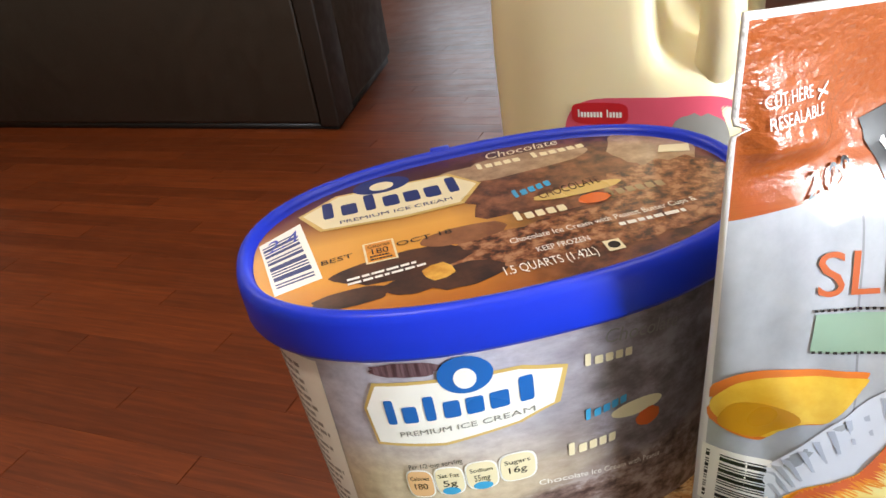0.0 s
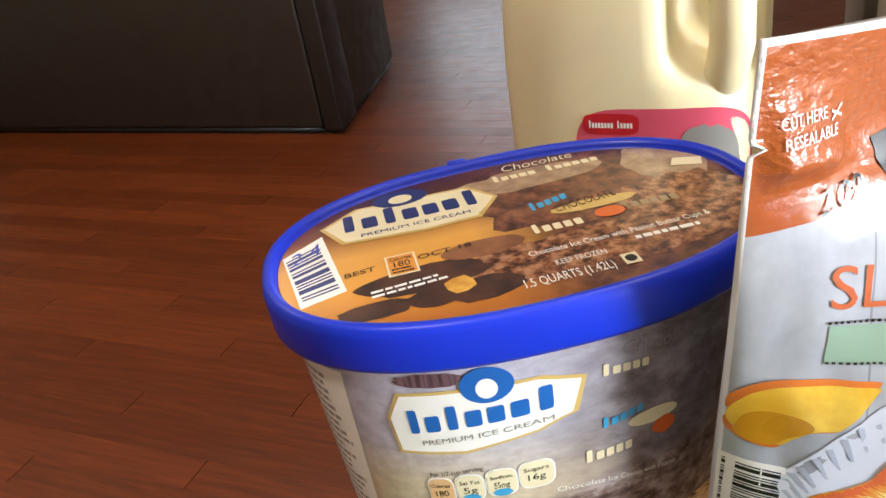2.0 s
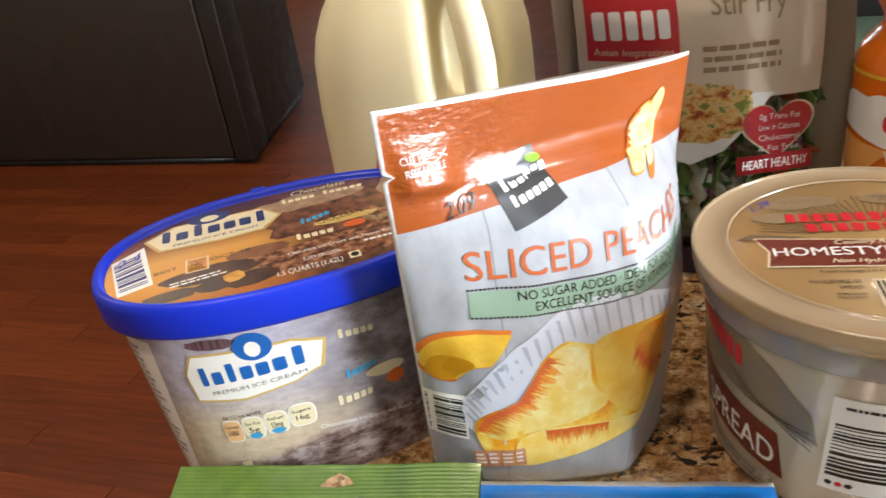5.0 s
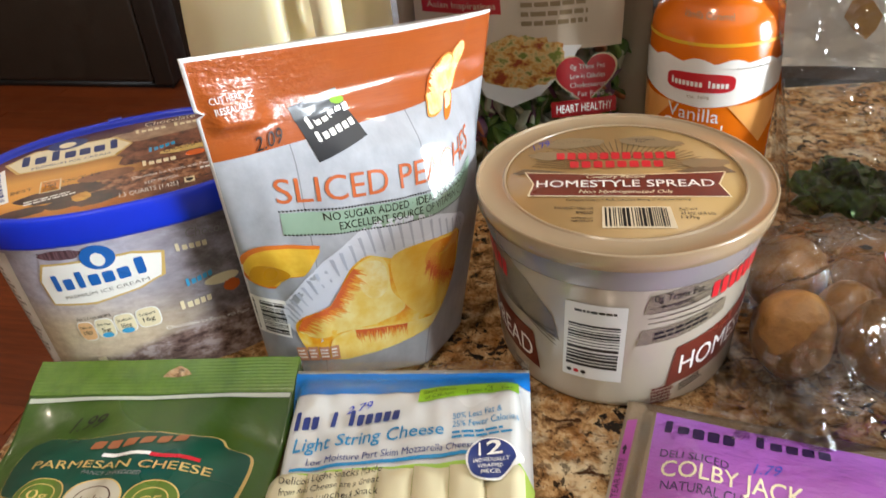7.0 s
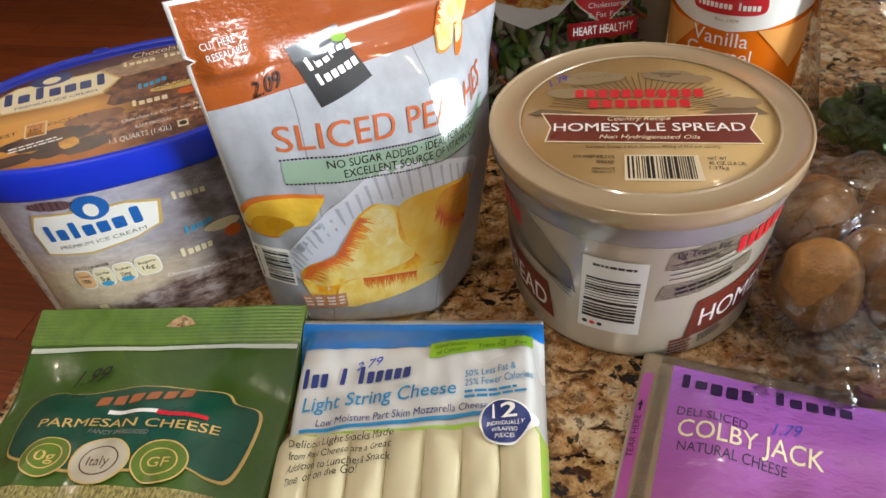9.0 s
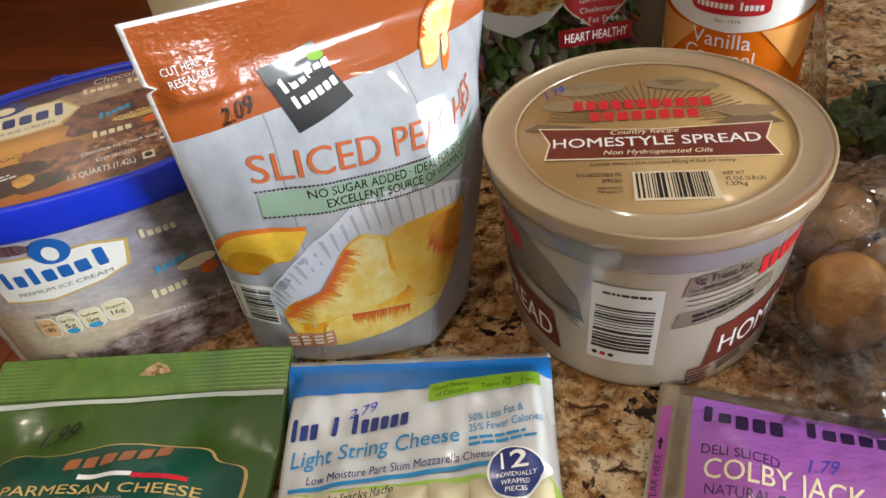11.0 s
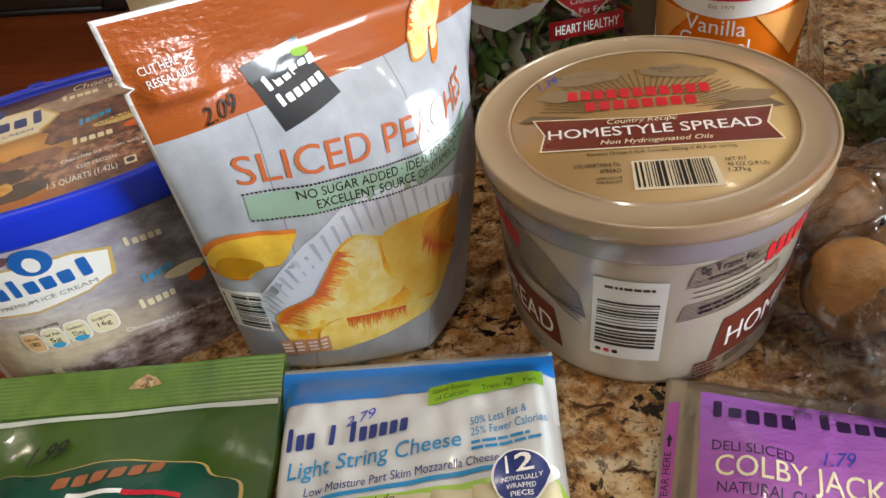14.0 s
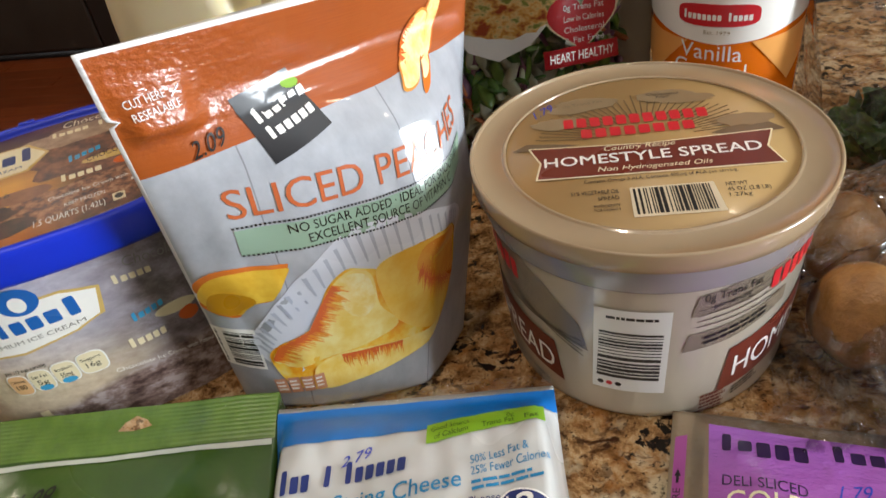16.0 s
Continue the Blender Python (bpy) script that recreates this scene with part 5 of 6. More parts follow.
def jug_ring(h, p, z, dent=0.0, n=96):
    ring = []
    for i in range(n):
        t = 2 * math.pi * i / n
        x, y = oval_point(t, h, h, p)
        d = (math.degrees(math.atan2(y, x)) + 45 + 180) % 360 - 180
        k = 1 - dent * math.exp(-(d / 20) ** 4)
        ring.append((x * k, y * k, z))
    return ring


JUG = 0.93
prof = [(0.066, 4, 0.0, 0), (0.072, 4.4, 0.004, 0), (0.0735, 4.6, 0.02, 0), (0.0735, 4.6, 0.095, 0), (0.0735, 4.6, 0.108, 0.02), (0.0735, 4.6, 0.116, 0.16), (0.0735, 4.4, 0.124, 0.33),
        (0.0735, 4.2, 0.135, 0.42), (0.0730, 4.0, 0.150, 0.44), (0.0705, 3.6, 0.165, 0.42), (0.0650, 3.2, 0.180, 0.36), (0.0570, 2.8, 0.194, 0.24), (0.046, 2.4, 0.207, 0.1), (0.034, 2.1, 0.219, 0.0), (0.022, 2, 0.229, 0), (0.018, 2, 0.236, 0), (0.018, 2, 0.250, 0)]
part("jug_body", loft([jug_ring(h * JUG, 2 + (p - 2) * 0.7, z, d) for h, p, z, d in prof]), MILK, milk)
k45 = math.sqrt(0.5)
hp = [(0.072, 0.100), (0.083, 0.112), (0.087, 0.128), (0.086, 0.148), (0.080, 0.168), (0.070, 0.186), (0.055, 0.202), (0.036, 0.214)]
part("handle", tube([(r * JUG * k45 * 0.97, -r * JUG * k45 * 0.97, z) for r, z in hp], 0.0105, 16), MILK, milk)
part("cap", turned([(0.020, 0.243), (0.0205, 0.245), (0.0205, 0.258), (0.0195, 0.26)], 40), BLUE_LID, milk)


def jug_front(x, z):
    """Front face of the jug, in its own metres."""
    y = -0.0684 * max(0.0, 1 - abs(x / 0.0684) ** 3.82) ** (1 / 3.82)
    return (x, y, z)


part("label", blob(jug_front, ring_points(0.0225, 0.0528, 0.043, 0.046, 48, 0, 0, 0, 5.0), 0.0006, 6, 2), ink("pink_ink", "dc5a70"), milk, "pink paper label")
part("brand_tile", blob(jug_front, ring_points(-0.001, 0.0905, 0.0145, 0.0058, 28, 0, 0, 0, 4.0), 0.0012), I_RED, milk)
blocks("Txxxxxxx Txxxx", jug_front, (-0.0125, 0.0885), (0.0105, 0.0885), (0, 0.0042), I_WHITE, milk, lift=0.0016)
part("label_picture", blob(jug_front, ring_points(0.046, 0.070, 0.014, 0.020, 30, 0, 0.25, 3), 0.0010), I_GREY, milk)

# ---------------------------------------------------------------- creamer bottle
creamer = thing("creamer_bottle", "orange sleeved plastic bottle of vanilla caramel creamer on granite", "coffee creamer")
CS = creamer_side
cbot = part("bottle", turned(CREAMER, 80, *CR_C), ORANGE, creamer, "glossy orange sleeve")
ccap = part("cap", turned([(0.0285, 1.0805), (0.0295, 1.0815), (0.0295, 1.0895), (0.0285, 1.0905), (0.0285, 1.108), (0.0270, 1.110)], 60, *CR_C), I_WHITE, creamer, "white cap collar")
part("cap_top", turned([(0.0288, 1.0908), (0.0298, 1.0915), (0.0294, 1.109), (0.0275, 1.1115)], 60, *CR_C), ink("cap_blue", "3a4a92"), creamer, "blue cap")
part("gold_line", patch(CS, side(-215, 1.0235), side(-35, 1.0235), side(-35, 1.0255), side(-215, 1.0255), 60, 1, 0.0005), ink("yellow_ink", "e5b322"), cbot)
cw = []
for i in range(41):
    d = -205 + 160 * i / 40
    cw.append(side(d, 1.0120 + 0.0040 * abs(math.sin(i * 0.42)) - 0.004 * (abs(i - 20) / 20) ** 3))
low = [side(-45, 0.993), side(-70, 0.990), side(-95, 0.986), side(-125, 0.9838), side(-155, 0.986), side(-180, 0.990), side(-205, 0.993)]
part("cream_band", blob(CS, cw + low, 0.0012, 12, 5), I_WHITE, cbot, "white cream splash band")
for pts in ([side(-102, 0.9850), side(-75, 0.9860), side(-48, 0.9890), side(-48, 0.970), side(-66, 0.956)], [side(-202, 0.9890), side(-175, 0.9860), side(-148, 0.9850), side(-184, 0.956), side(-202, 0.970)]):
    part("facet", blob(CS, pts, 0.0016, 8, 8), ink("light_orange_ink", "f0a95a"), cbot)
part("brand_tile", blob(CS, ring_points(R(-127), 1.0005, R(29), 0.0062, 36, 0, 0, 0, 4), 0.0024), I_RED, cbot, "red brand tile")
blocks("Txxxxxxx Txxxx", CS, side(-152, 0.9980), side(-103, 0.9975), (0, 0.0048), I_WHITE, cbot, lift=0.0030)
write("Est. 1979", CS, side(-136, 0.9900), side(-118, 0.9897), (0, 0.0022), I_TAN, cbot, lift=0.0026)
write("Vanilla", CS, side(-153, 0.9762), side(-108, 0.9740), (0, 0.0090), I_WHITE, cbot, lift=0.0030)
write("Caramel", CS, side(-157, 0.9660), side(-104, 0.9635), (0, 0.0090), I_WHITE, cbot, lift=0.0030)
write("Vanilla Caramel", CS, side(-152, 1.0390), side(-104, 1.0385), (0, 0.0035), I_TAN, cbot, lift=0.0008)
write("2.19", CS, side(-140, 1.0605), side(-118, 1.0605), (0, 0.0055), I_BLACK, cbot, "price_mark", 0.0008, 0.2)

# ---------------------------------------------------------------- stir fry bag
VEG = []
for nm, h1, h2 in (("broccoli", "3f6a24", "7fa548"), ("carrot", "b4552a", "d0804a"), ("cabbage", "a9ad8a", "d2d4bc"), ("red_cabbage", "6a3d55", "9a6a85"), ("kale", "2f5620", "588538")):
    VEG.append(photo(nm + "_skin", [(0.3, srgb(h1)), (0.7, srgb(h2))], 8, 0.45))
stir = thing("stir_fry_bag", "upright kraft and clear bag of teriyaki stir fry vegetables", "salad kit")
SF = stir_front


def stir_back(a, b):
    p = stir_front(a, b)
    k = abs(math.sin(math.pi * min(1, max(0, a)))) * (1 - b) * 0.02
    edge = max(smooth01((0.12 - a) / 0.12), smooth01((a - 0.88) / 0.12), smooth01((b - 0.9) / 0.1))
    back = 0.425 + k
    return (p[0], back + (p[1] - back) * edge, p[2])


KRAFT = plain("kraft_print", srgb("dccdb6"), 0.4, 0.06, 40, coat=0.12)
part("bag_back", sheet(stir_back, 0, 1, 0, 1, 24, 24), KRAFT, stir)
sf = part("bag_front", sheet(stir_front, 0, 1, 0, 1, 50, 50, 0.0015), CALM, stir, "clear crinkled film front")
part("kraft_panel", patch(SF, (0.06, 0.445), (0.86, 0.445), (0.90, 1.0), (0.08, 1.0), 20, 20, 0.0018), KRAFT, stir, "beige kraft printed panel")
part("brand_tile", patch(SF, (0.095, 0.560), (0.385, 0.548), (0.385, 0.86), (0.105, 0.86), 10, 10, 0.0024), I_RED, stir, "red brand tile")
blocks("TTTTT", SF, (0.115, 0.605), (0.365, 0.600), (0, 0.062), I_WHITE, stir, lift=0.0030)
blocks("TT", SF, (0.150, 0.700), (0.345, 0.698), (0, 0.095), I_CREAM, stir, lift=0.0030)
write("Asian Inspirations", SF, (0.115, 0.572), (0.365, 0.562), (0, 0.016), I_CREAM, stir, lift=0.0030)
write("Teriyaki", SF, (0.490, 0.700), (0.775, 0.688), (0, 0.046), I_TAN, stir, lift=0.0026)
write("Stir Fry", SF, (0.490, 0.640), (0.740, 0.630), (0, 0.046), I_TAN, stir, lift=0.0026)
small_print(SF, (0.46, 0.510), (0.78, 0.505), (0.78, 0.575), (0.46, 0.580), 3, I_TAN, stir, 3, 0.0026)
part("bowl_picture", blob(SF, [(0.26, 0.41), (0.32, 0.335), (0.42, 0.305), (0.53, 0.335), (0.62, 0.395), (0.70, 0.455), (0.52, 0.465), (0.36, 0.470)], 0.0026, 5, 3), I_WHITE, stir)
part("noodle_picture", blob(SF, ring_points(0.46, 0.425, 0.17, 0.068, 40, -5, 0.2, 4), 0.0032), photo("noodle_print", [(0.34, srgb("a3431f")), (0.46, srgb("d9a24b")), (0.56, srgb("e6c98a")), (0.68, srgb("7f8a34"))], 11, detail=3, stretch=(1, 2)), stir)
H = []
for i in range(40):
    t = 2 * math.pi * i / 40
    hx, hy = 16 * math.sin(t) ** 3, 13 * math.cos(t) - 5 * math.cos(2 * t) - 2 * math.cos(3 * t) - math.cos(4 * t)
    H.append((0.715 + hx * 0.0078, 0.372 + hy * 0.0046))
part("heart_border", blob(SF, [(0.715 + (a - 0.715) * 1.07, 0.372 + (b - 0.372) * 1.07) for a, b in H], 0.0030, 5, 1), I_CREAM, stir)
part("heart", blob(SF, H, 0.0034, 5, 1), I_RED, stir, "red heart badge")
for i, wds in enumerate(("0g Trans Fat", "Low in Calories", "Cholesterol", "& Fat Free")):
    write(wds, SF, (0.650, 0.395 - 0.024 * i), (0.795, 0.391 - 0.024 * i), (0, 0.013), I_WHITE, stir, lift=0.0040)
part("heart_banner", patch(SF, (0.575, 0.272), (0.850, 0.268), (0.845, 0.312), (0.572, 0.316), 8, 2, 0.0036), I_RED, stir, "red banner")
write("HEART HEALTHY", SF, (0.595, 0.283), (0.830, 0.279), (0, 0.022), I_WHITE, stir, lift=0.0042)
part("foot_band", patch(SF, (0.0, 0.0), (1.0, 0.0), (1.0, 0.075), (0.0, 0.075), 24, 3, 0.0022), ink("plum_band_ink", "2a1a3c"), stir, "dark purple foot band")
# pale sheet added behind the vegetables to brighten the bag's dark inside
part("vegetable_layer", sheet(stir_front, 0.03, 0.97, 0.04, 0.46, 20, 12, -0.026), photo("pale_backing_green", [(0.3, srgb("5f7a3a")), (0.5, srgb("b9c39a")), (0.7, srgb("dfe0cb"))], 16, 0.5, detail=4), stir, "pale green backing sheet added behind vegetables")
rng = random.Random(5)
for ci, m in enumerate(VEG):
    bm = bmesh.new()
    for _ in range((60, 14, 110, 26, 60)[ci]):
        a, b = rng.uniform(0.06, 0.94), rng.uniform(0.06, 0.44)
        p = raised(stir_front, a, b, -rng.uniform(0.0145, 0.022))
        sub = bmesh.new()
        bmesh.ops.create_icosphere(sub, subdivisions=2, radius=1)
        sx, sy, sz = rng.uniform(0.006, 0.015), rng.uniform(0.0012, 0.0026), rng.uniform(0.002, 0.006)
        rot = Euler((rng.uniform(0, 3), rng.uniform(0, 3), rng.uniform(0, 3))).to_matrix()
        for v in sub.verts:
            k = 1 + 0.35 * wob(v.co.x * 2.5 + a * 50, v.co.y * 2.5 + b * 50, v.co.z * 2.5)
            v.co = rot @ Vector((v.co.x * sx * k, v.co.y * sy * k, v.co.z * sz * k)) + p
        join(bm, sub)
    ob = part("vegetable_mix", bm, m, stir, "chopped mixed vegetables")
    ob["kind"] = "stuff"

# ---------------------------------------------------------------- parmesan bag
parm = thing("parmesan_bag", "green plastic bag of shredded parmesan lying on granite", "cheese")
PT = parm_top
GREEN_PRINT = plain("green_print", srgb("3e5b1c"), 0.26, 0.2, 30, coat=0.35, bump=0.002)
pb = part("bag_body", lying_pack(parm_top, 90, 110), GREEN_PRINT, parm, "glossy dark green film")


def header_mat():
    k = Mat("ribbed_green_film", 0.25, coat=1.0)
    k.set(**{"Coat Roughness": 0.13})
    uv = k.coord("UV")
    k.put(k.ramp(k.noise(uv, 14), (0.3, srgb("557326")), (0.7, srgb("66872f"))), "Base Color")
    s = k.node("SeparateXYZ", Vector=uv)
    rib = k.math("MULTIPLY", k.math("SINE", k.math("MULTIPLY", s.outputs[1], 640.0)), 0.6)
    k.bump(k.math("ADD", rib, k.math("MULTIPLY", k.noise(k.stretch(uv, 60, 190, 1), 1.0), 1.6)), 0.00012, 0.9)
    return k.m


HM = header_mat()
part("header_strip", patch(PT, (0.0, 0.895), (1.0, 0.895), (1.0, 0.998), (0.0, 0.998), 50, 12, 0.0012), HM, parm, "light green ribbed seal strip")
part("hang_hole", blob(PT, [(0.495, 0.944), (0.515, 0.962), (0.550, 0.977), (0.585, 0.966), (0.605, 0.950), (0.550, 0.942)], 0.0024), GRANITE, parm)
part("zip_line", patch(PT, (0.01, 0.872), (0.99, 0.880), (0.99, 0.893), (0.01, 0.887), 40, 2, 0.0014), ink("zip_white", "c8cfc0", 0.15, 0.8), parm, "pale zip line")
FR = [(0.175, 0.535), (0.135, 0.600), (0.125, 0.705), (0.22, 0.722), (0.34, 0.705), (0.52, 0.735), (0.70, 0.722), (0.80, 0.720), (0.84, 0.690), (0.915, 0.680), (0.915, 0.580), (0.890, 0.490), (0.84, 0.478), (0.74, 0.500), (0.60, 0.480), (0.40, 0.480), (0.28, 0.500)]
part("shield_border", blob(PT, [(0.52 + (a - 0.52) * 1.025, 0.6 + (b - 0.6) * 1.05) for a, b in FR], 0.0016, 14, 5, round_off=True), I_GOLD, parm)
part("shield", blob(PT, FR, 0.0030, 14, 5, round_off=True), ink("bottle_green_ink", "0f4a38"), parm, "bottle green shield")
blocks("TTTTTT", PT, (0.395, 0.655), (0.715, 0.690), (0, 0.032), ink("rust_ink", "a8643c"), parm, lift=0.0042)
part("flag_white", patch(PT, (0.455, 0.632), (0.620, 0.634), (0.620, 0.645), (0.455, 0.645), 8, 1, 0.0042), I_WHITE, parm)
part("flag_red", patch(PT, (0.620, 0.630), (0.785, 0.622), (0.785, 0.633), (0.620, 0.643), 8, 1, 0.0042), I_RED, parm)
write("PARMESAN CHEESE", PT, (0.240, 0.598), (0.830, 0.588), (0, 0.024), I_GOLD, parm, lift=0.0042, bold=0.001)
write("FANCY SHREDDED", PT, (0.425, 0.574), (0.625, 0.570), (0, 0.012), I_GREY, parm, lift=0.0042, shear=0.2)
part("shred_window", patch(PT, (0.05, 0.06), (0.95, 0.06), (0.93, 0.44), (0.10, 0.44), 30, 20, 0.0006), photo("shred_print", [(0.32, srgb("5e5a2e")), (0.5, srgb("8f8348")), (0.68, srgb("b5a66c"))], 60, detail=4, stretch=(2, 1)), parm, "shredded cheese behind clear film")
for x, y, m, r, wds in ((0.325, 0.512, ink("olive_ink", "5c7426"), 0.080, "0g"), (0.505, 0.500, ink("stone_ink", "bdb49f"), 0.094, "Italy"), (0.690, 0.502, ink("olive_ink", "5c7426"), 0.086, "GF")):
    part("seal_border", blob(PT, ring_points(x, y, r, r * 0.66, 36), 0.0040), I_GOLD, parm)
    part("seal", blob(PT, ring_points(x, y, r * 0.94, r * 0.62, 36), 0.0043), m, parm)
    part("seal_ring", blob(PT, ring_points(x, y, r * 0.66, r * 0.42, 36), 0.0046), I_GOLD if wds != "Italy" else ink("umber_ink", "5a4034"), parm)
    part("seal_face", blob(PT, ring_points(x, y, r * 0.61, r * 0.385, 36), 0.0049), m, parm)
    write(wds, PT, (x - r * 0.40, y - 0.014), (x + r * 0.40, y - 0.014), (0, 0.026), I_GOLD if wds != "Italy" else ink("umber_ink", "5a4034"), parm, lift=0.0050)
write("1.99", PT, (0.260, 0.738), (0.365, 0.756), (0, 0.058), I_BLACK, parm, "price_mark", 0.0049, 0.2, bold=0.004)

# ---------------------------------------------------------------- string cheese bag
string_bag = thing("string_cheese_bag", "white and blue bag of string cheese lying on granite", "cheese")
ST = string_top
WF = plain("white_film", (0.54, 0.54, 0.52), 0.24, 0.04, 30, coat=0.5, bump=0.0006)
part("bag_body", lying_pack(string_top, 70, 90), WF, string_bag, "glossy white film")
BLU = plain("blue_film", srgb("0f6fc0"), 0.3, 0.06, 40, coat=0.3, bump=0.0008)
part("blue_head", patch(ST, (0.0, 0.828), (0.50, 0.858), (0.52, 0.985), (0.0, 0.985), 30, 8, 0.0010), BLU, string_bag, "blue ribbed head")
part("blue_head", patch(ST, (0.50, 0.858), (1.0, 0.930), (1.0, 0.985), (0.52, 0.985), 30, 8, 0.0010), BLU, string_bag, "blue ribbed head")
part("seal_edge", patch(ST, (0.0, 0.985), (1.0, 0.985), (1.0, 1.035), (0.0, 1.035), 40, 4, 0.0014), CRISP, string_bag, "clear crimped seal edge")
part("claim_band", patch(ST, (0.552, 0.812), (0.948, 0.862), (0.950, 0.925), (0.555, 0.875), 14, 4, 0.0016), I_LIME, string_bag, "lime green claim band")
DG = ink("deep_green_ink", "2b4d1c")
write("Good Source", ST, (0.570, 0.848), (0.700, 0.862), (0, 0.016), DG, string_bag, lift=0.0020)
write("of Calcium", ST, (0.580, 0.824), (0.695, 0.838), (0, 0.016), DG, string_bag, lift=0.0020)
write("Trans Fat", ST, (0.740, 0.845), (0.850, 0.858), (0, 0.018), DG, string_bag, lift=0.0020)
write("0g", ST, (0.825, 0.876), (0.850, 0.880), (0, 0.016), DG, string_bag, lift=0.0020)
write("Fat", ST, (0.885, 0.862), (0.930, 0.868), (0, 0.018), DG, string_bag, lift=0.0020)
blocks("Txx T Txxxxx", ST, (0.070, 0.700), (0.490, 0.742), (0.004, 0.058), I_NAVY, string_bag, lift=0.0018)
write("Light String Cheese", ST, (0.090, 0.632), (0.660, 0.690), (0.004, 0.042), I_TEAL, string_bag, lift=0.0018, bold=0.0012)
write("Low Moisture Part Skim Mozzarella Cheese", ST, (0.150, 0.590), (0.780, 0.650), (0.002, 0.022), I_NAVY, string_bag, lift=0.0018)
part("teal_rule", patch(ST, (0.095, 0.568), (0.80, 0.630), (0.80, 0.642), (0.095, 0.578), 20, 1, 0.0018), I_TEAL, string_bag)
part("lime_field", patch(ST, (0.02, 0.02), (0.98, 0.02), (1.0, 0.625), (0.04, 0.560), 30, 20, 0.0008), plain("lime_film", srgb("9cbf4e"), 0.22, 0.06, 40, coat=0.5), string_bag)
STICK = plain("string_cheese", srgb("cbc09c"), 0.3, 0.04, 60, coat=0.4)
for i in range(7):
    c = 0.10 + 0.132 * i

    def stick(u, v, c=c):
        a = c + 0.0655 * (u * 2 - 1)
        b = 0.03 + (0.525 + 0.05 * c) * v
        lift = 0.0010 + 0.0032 * math.sqrt(max(0, 1 - (u * 2 - 1) ** 2)) * math.sqrt(max(0.0, min(1, (1 - v) * 12)))
        return tuple(raised(string_top, a, b, lift))
    part("cheese_stick", sheet(stick, 0, 1, 0, 1, 10, 24), STICK, string_bag, "pale wrapped cheese stick")
for i, wds in enumerate(("Delicious Light Snacks Made", "from Real Cheese are a Great", "Addition to Lunches & Snack", "Time or on the Go!")):
    write(wds, ST, (0.080, 0.508 - 0.034 * i), (0.445 - (0.12 if i == 3 else 0), 0.548 - 0.034 * i), (0.002, 0.021), I_BLACK, string_bag, lift=0.0052)
part("count_badge_border", blob(ST, ring_points(0.842, 0.595, 0.094, 0.062, 40), 0.0051), I_WHITE, string_bag)
part("count_badge", blob(ST, ring_points(0.842, 0.595, 0.087, 0.057, 40), 0.0055), I_NAVY, string_bag, "navy round badge")
write("12", ST, (0.797, 0.600), (0.887, 0.608), (0, 0.038), I_WHITE, string_bag, lift=0.0059, bold=0.01)
write("INDIVIDUALLY", ST, (0.779, 0.580), (0.912, 0.590), (0, 0.011), I_WHITE, string_bag, lift=0.0059)
write("WRAPPED", ST, (0.799, 0.564), (0.892, 0.571), (0, 0.011), I_WHITE, string_bag, lift=0.0059)
write("PIECES", ST, (0.813, 0.548), (0.879, 0.553), (0, 0.011), I_WHITE, string_bag, lift=0.0059)
write("50% Less Fat &", ST, (0.695, 0.748), (0.885, 0.775), (0, 0.022), I_TEAL, string_bag, lift=0.0018)
write("25% Fewer Calories", ST, (0.695, 0.718), (0.945, 0.750), (0, 0.022), I_TEAL, string_bag, lift=0.0018)
small_print(ST, (0.695, 0.675), (0.95, 0.705), (0.95, 0.735), (0.695, 0.708), 2, I_TEAL, string_bag, 5, 0.0018)
write("2.79", ST, (0.272, 0.765), (0.372, 0.792), (0, 0.028), I_PEN, string_bag, "price_mark", 0.0018, 0.2)

# ---------------------------------------------------------------- sliced cheese pack
colby = thing("sliced_cheese_pack", "purple pack of sliced colby jack cheese on granite", "cheese")
CT = colby_top


def colby_print():
    k = Mat("purple_film", 0.24, coat=0.6)
    uv = k.coord("UV")
    s = k.node("SeparateXYZ", Vector=uv)
    c = k.ramp(s.outputs[1], (0.45, srgb("9c4f93")), (0.7, srgb("a65ab0")), (0.95, srgb("a564c4")))
    c = k.mix(k.math("MULTIPLY", k.noise(uv, 9), 0.25), c, srgb("8a4a86"))
    k.put(c, "Base Color")
    k.bump(k.noise(k.stretch(uv, 1, 2, 1, 30), 16, 4.0), 0.003, 0.6)
    return k.m


part("pack_foil", lying_pack(colby_top, 70, 70), plain("silver_clear_film", srgb("94816a"), 0.2, 0.2, 40, coat=1.0, bump=0.004), colby, "clear grey wrapper edge")
part("purple_label", patch(CT, (0.100, 0.04), (0.97, 0.04), (0.96, 0.945), (0.082, 0.968), 40, 40, 0.0010), colby_print(), colby, "purple printed film")
part("tear_strip", patch(CT, (0.008, 0.10), (0.036, 0.10), (0.036, 0.925), (0.010, 0.915), 2, 30, 0.0010), ink("magenta_ink", "a34c93"), colby, "magenta tear strip")
write("TEAR HERE", CT, (0.028, 0.625), (0.028, 0.765), (-0.016, 0.0), I_BLACK, colby, lift=0.0014)
part("arrow", blob(CT, [(0.014, 0.800), (0.021, 0.820), (0.028, 0.800), (0.024, 0.800), (0.024, 0.780), (0.018, 0.780), (0.018, 0.800)], 0.0014), I_BLACK, colby)
part("zip_strip", patch(CT, (0.044, 0.06), (0.074, 0.06), (0.076, 0.965), (0.046, 0.960), 4, 40, 0.0016), CRISP, colby, "clear zip strip")
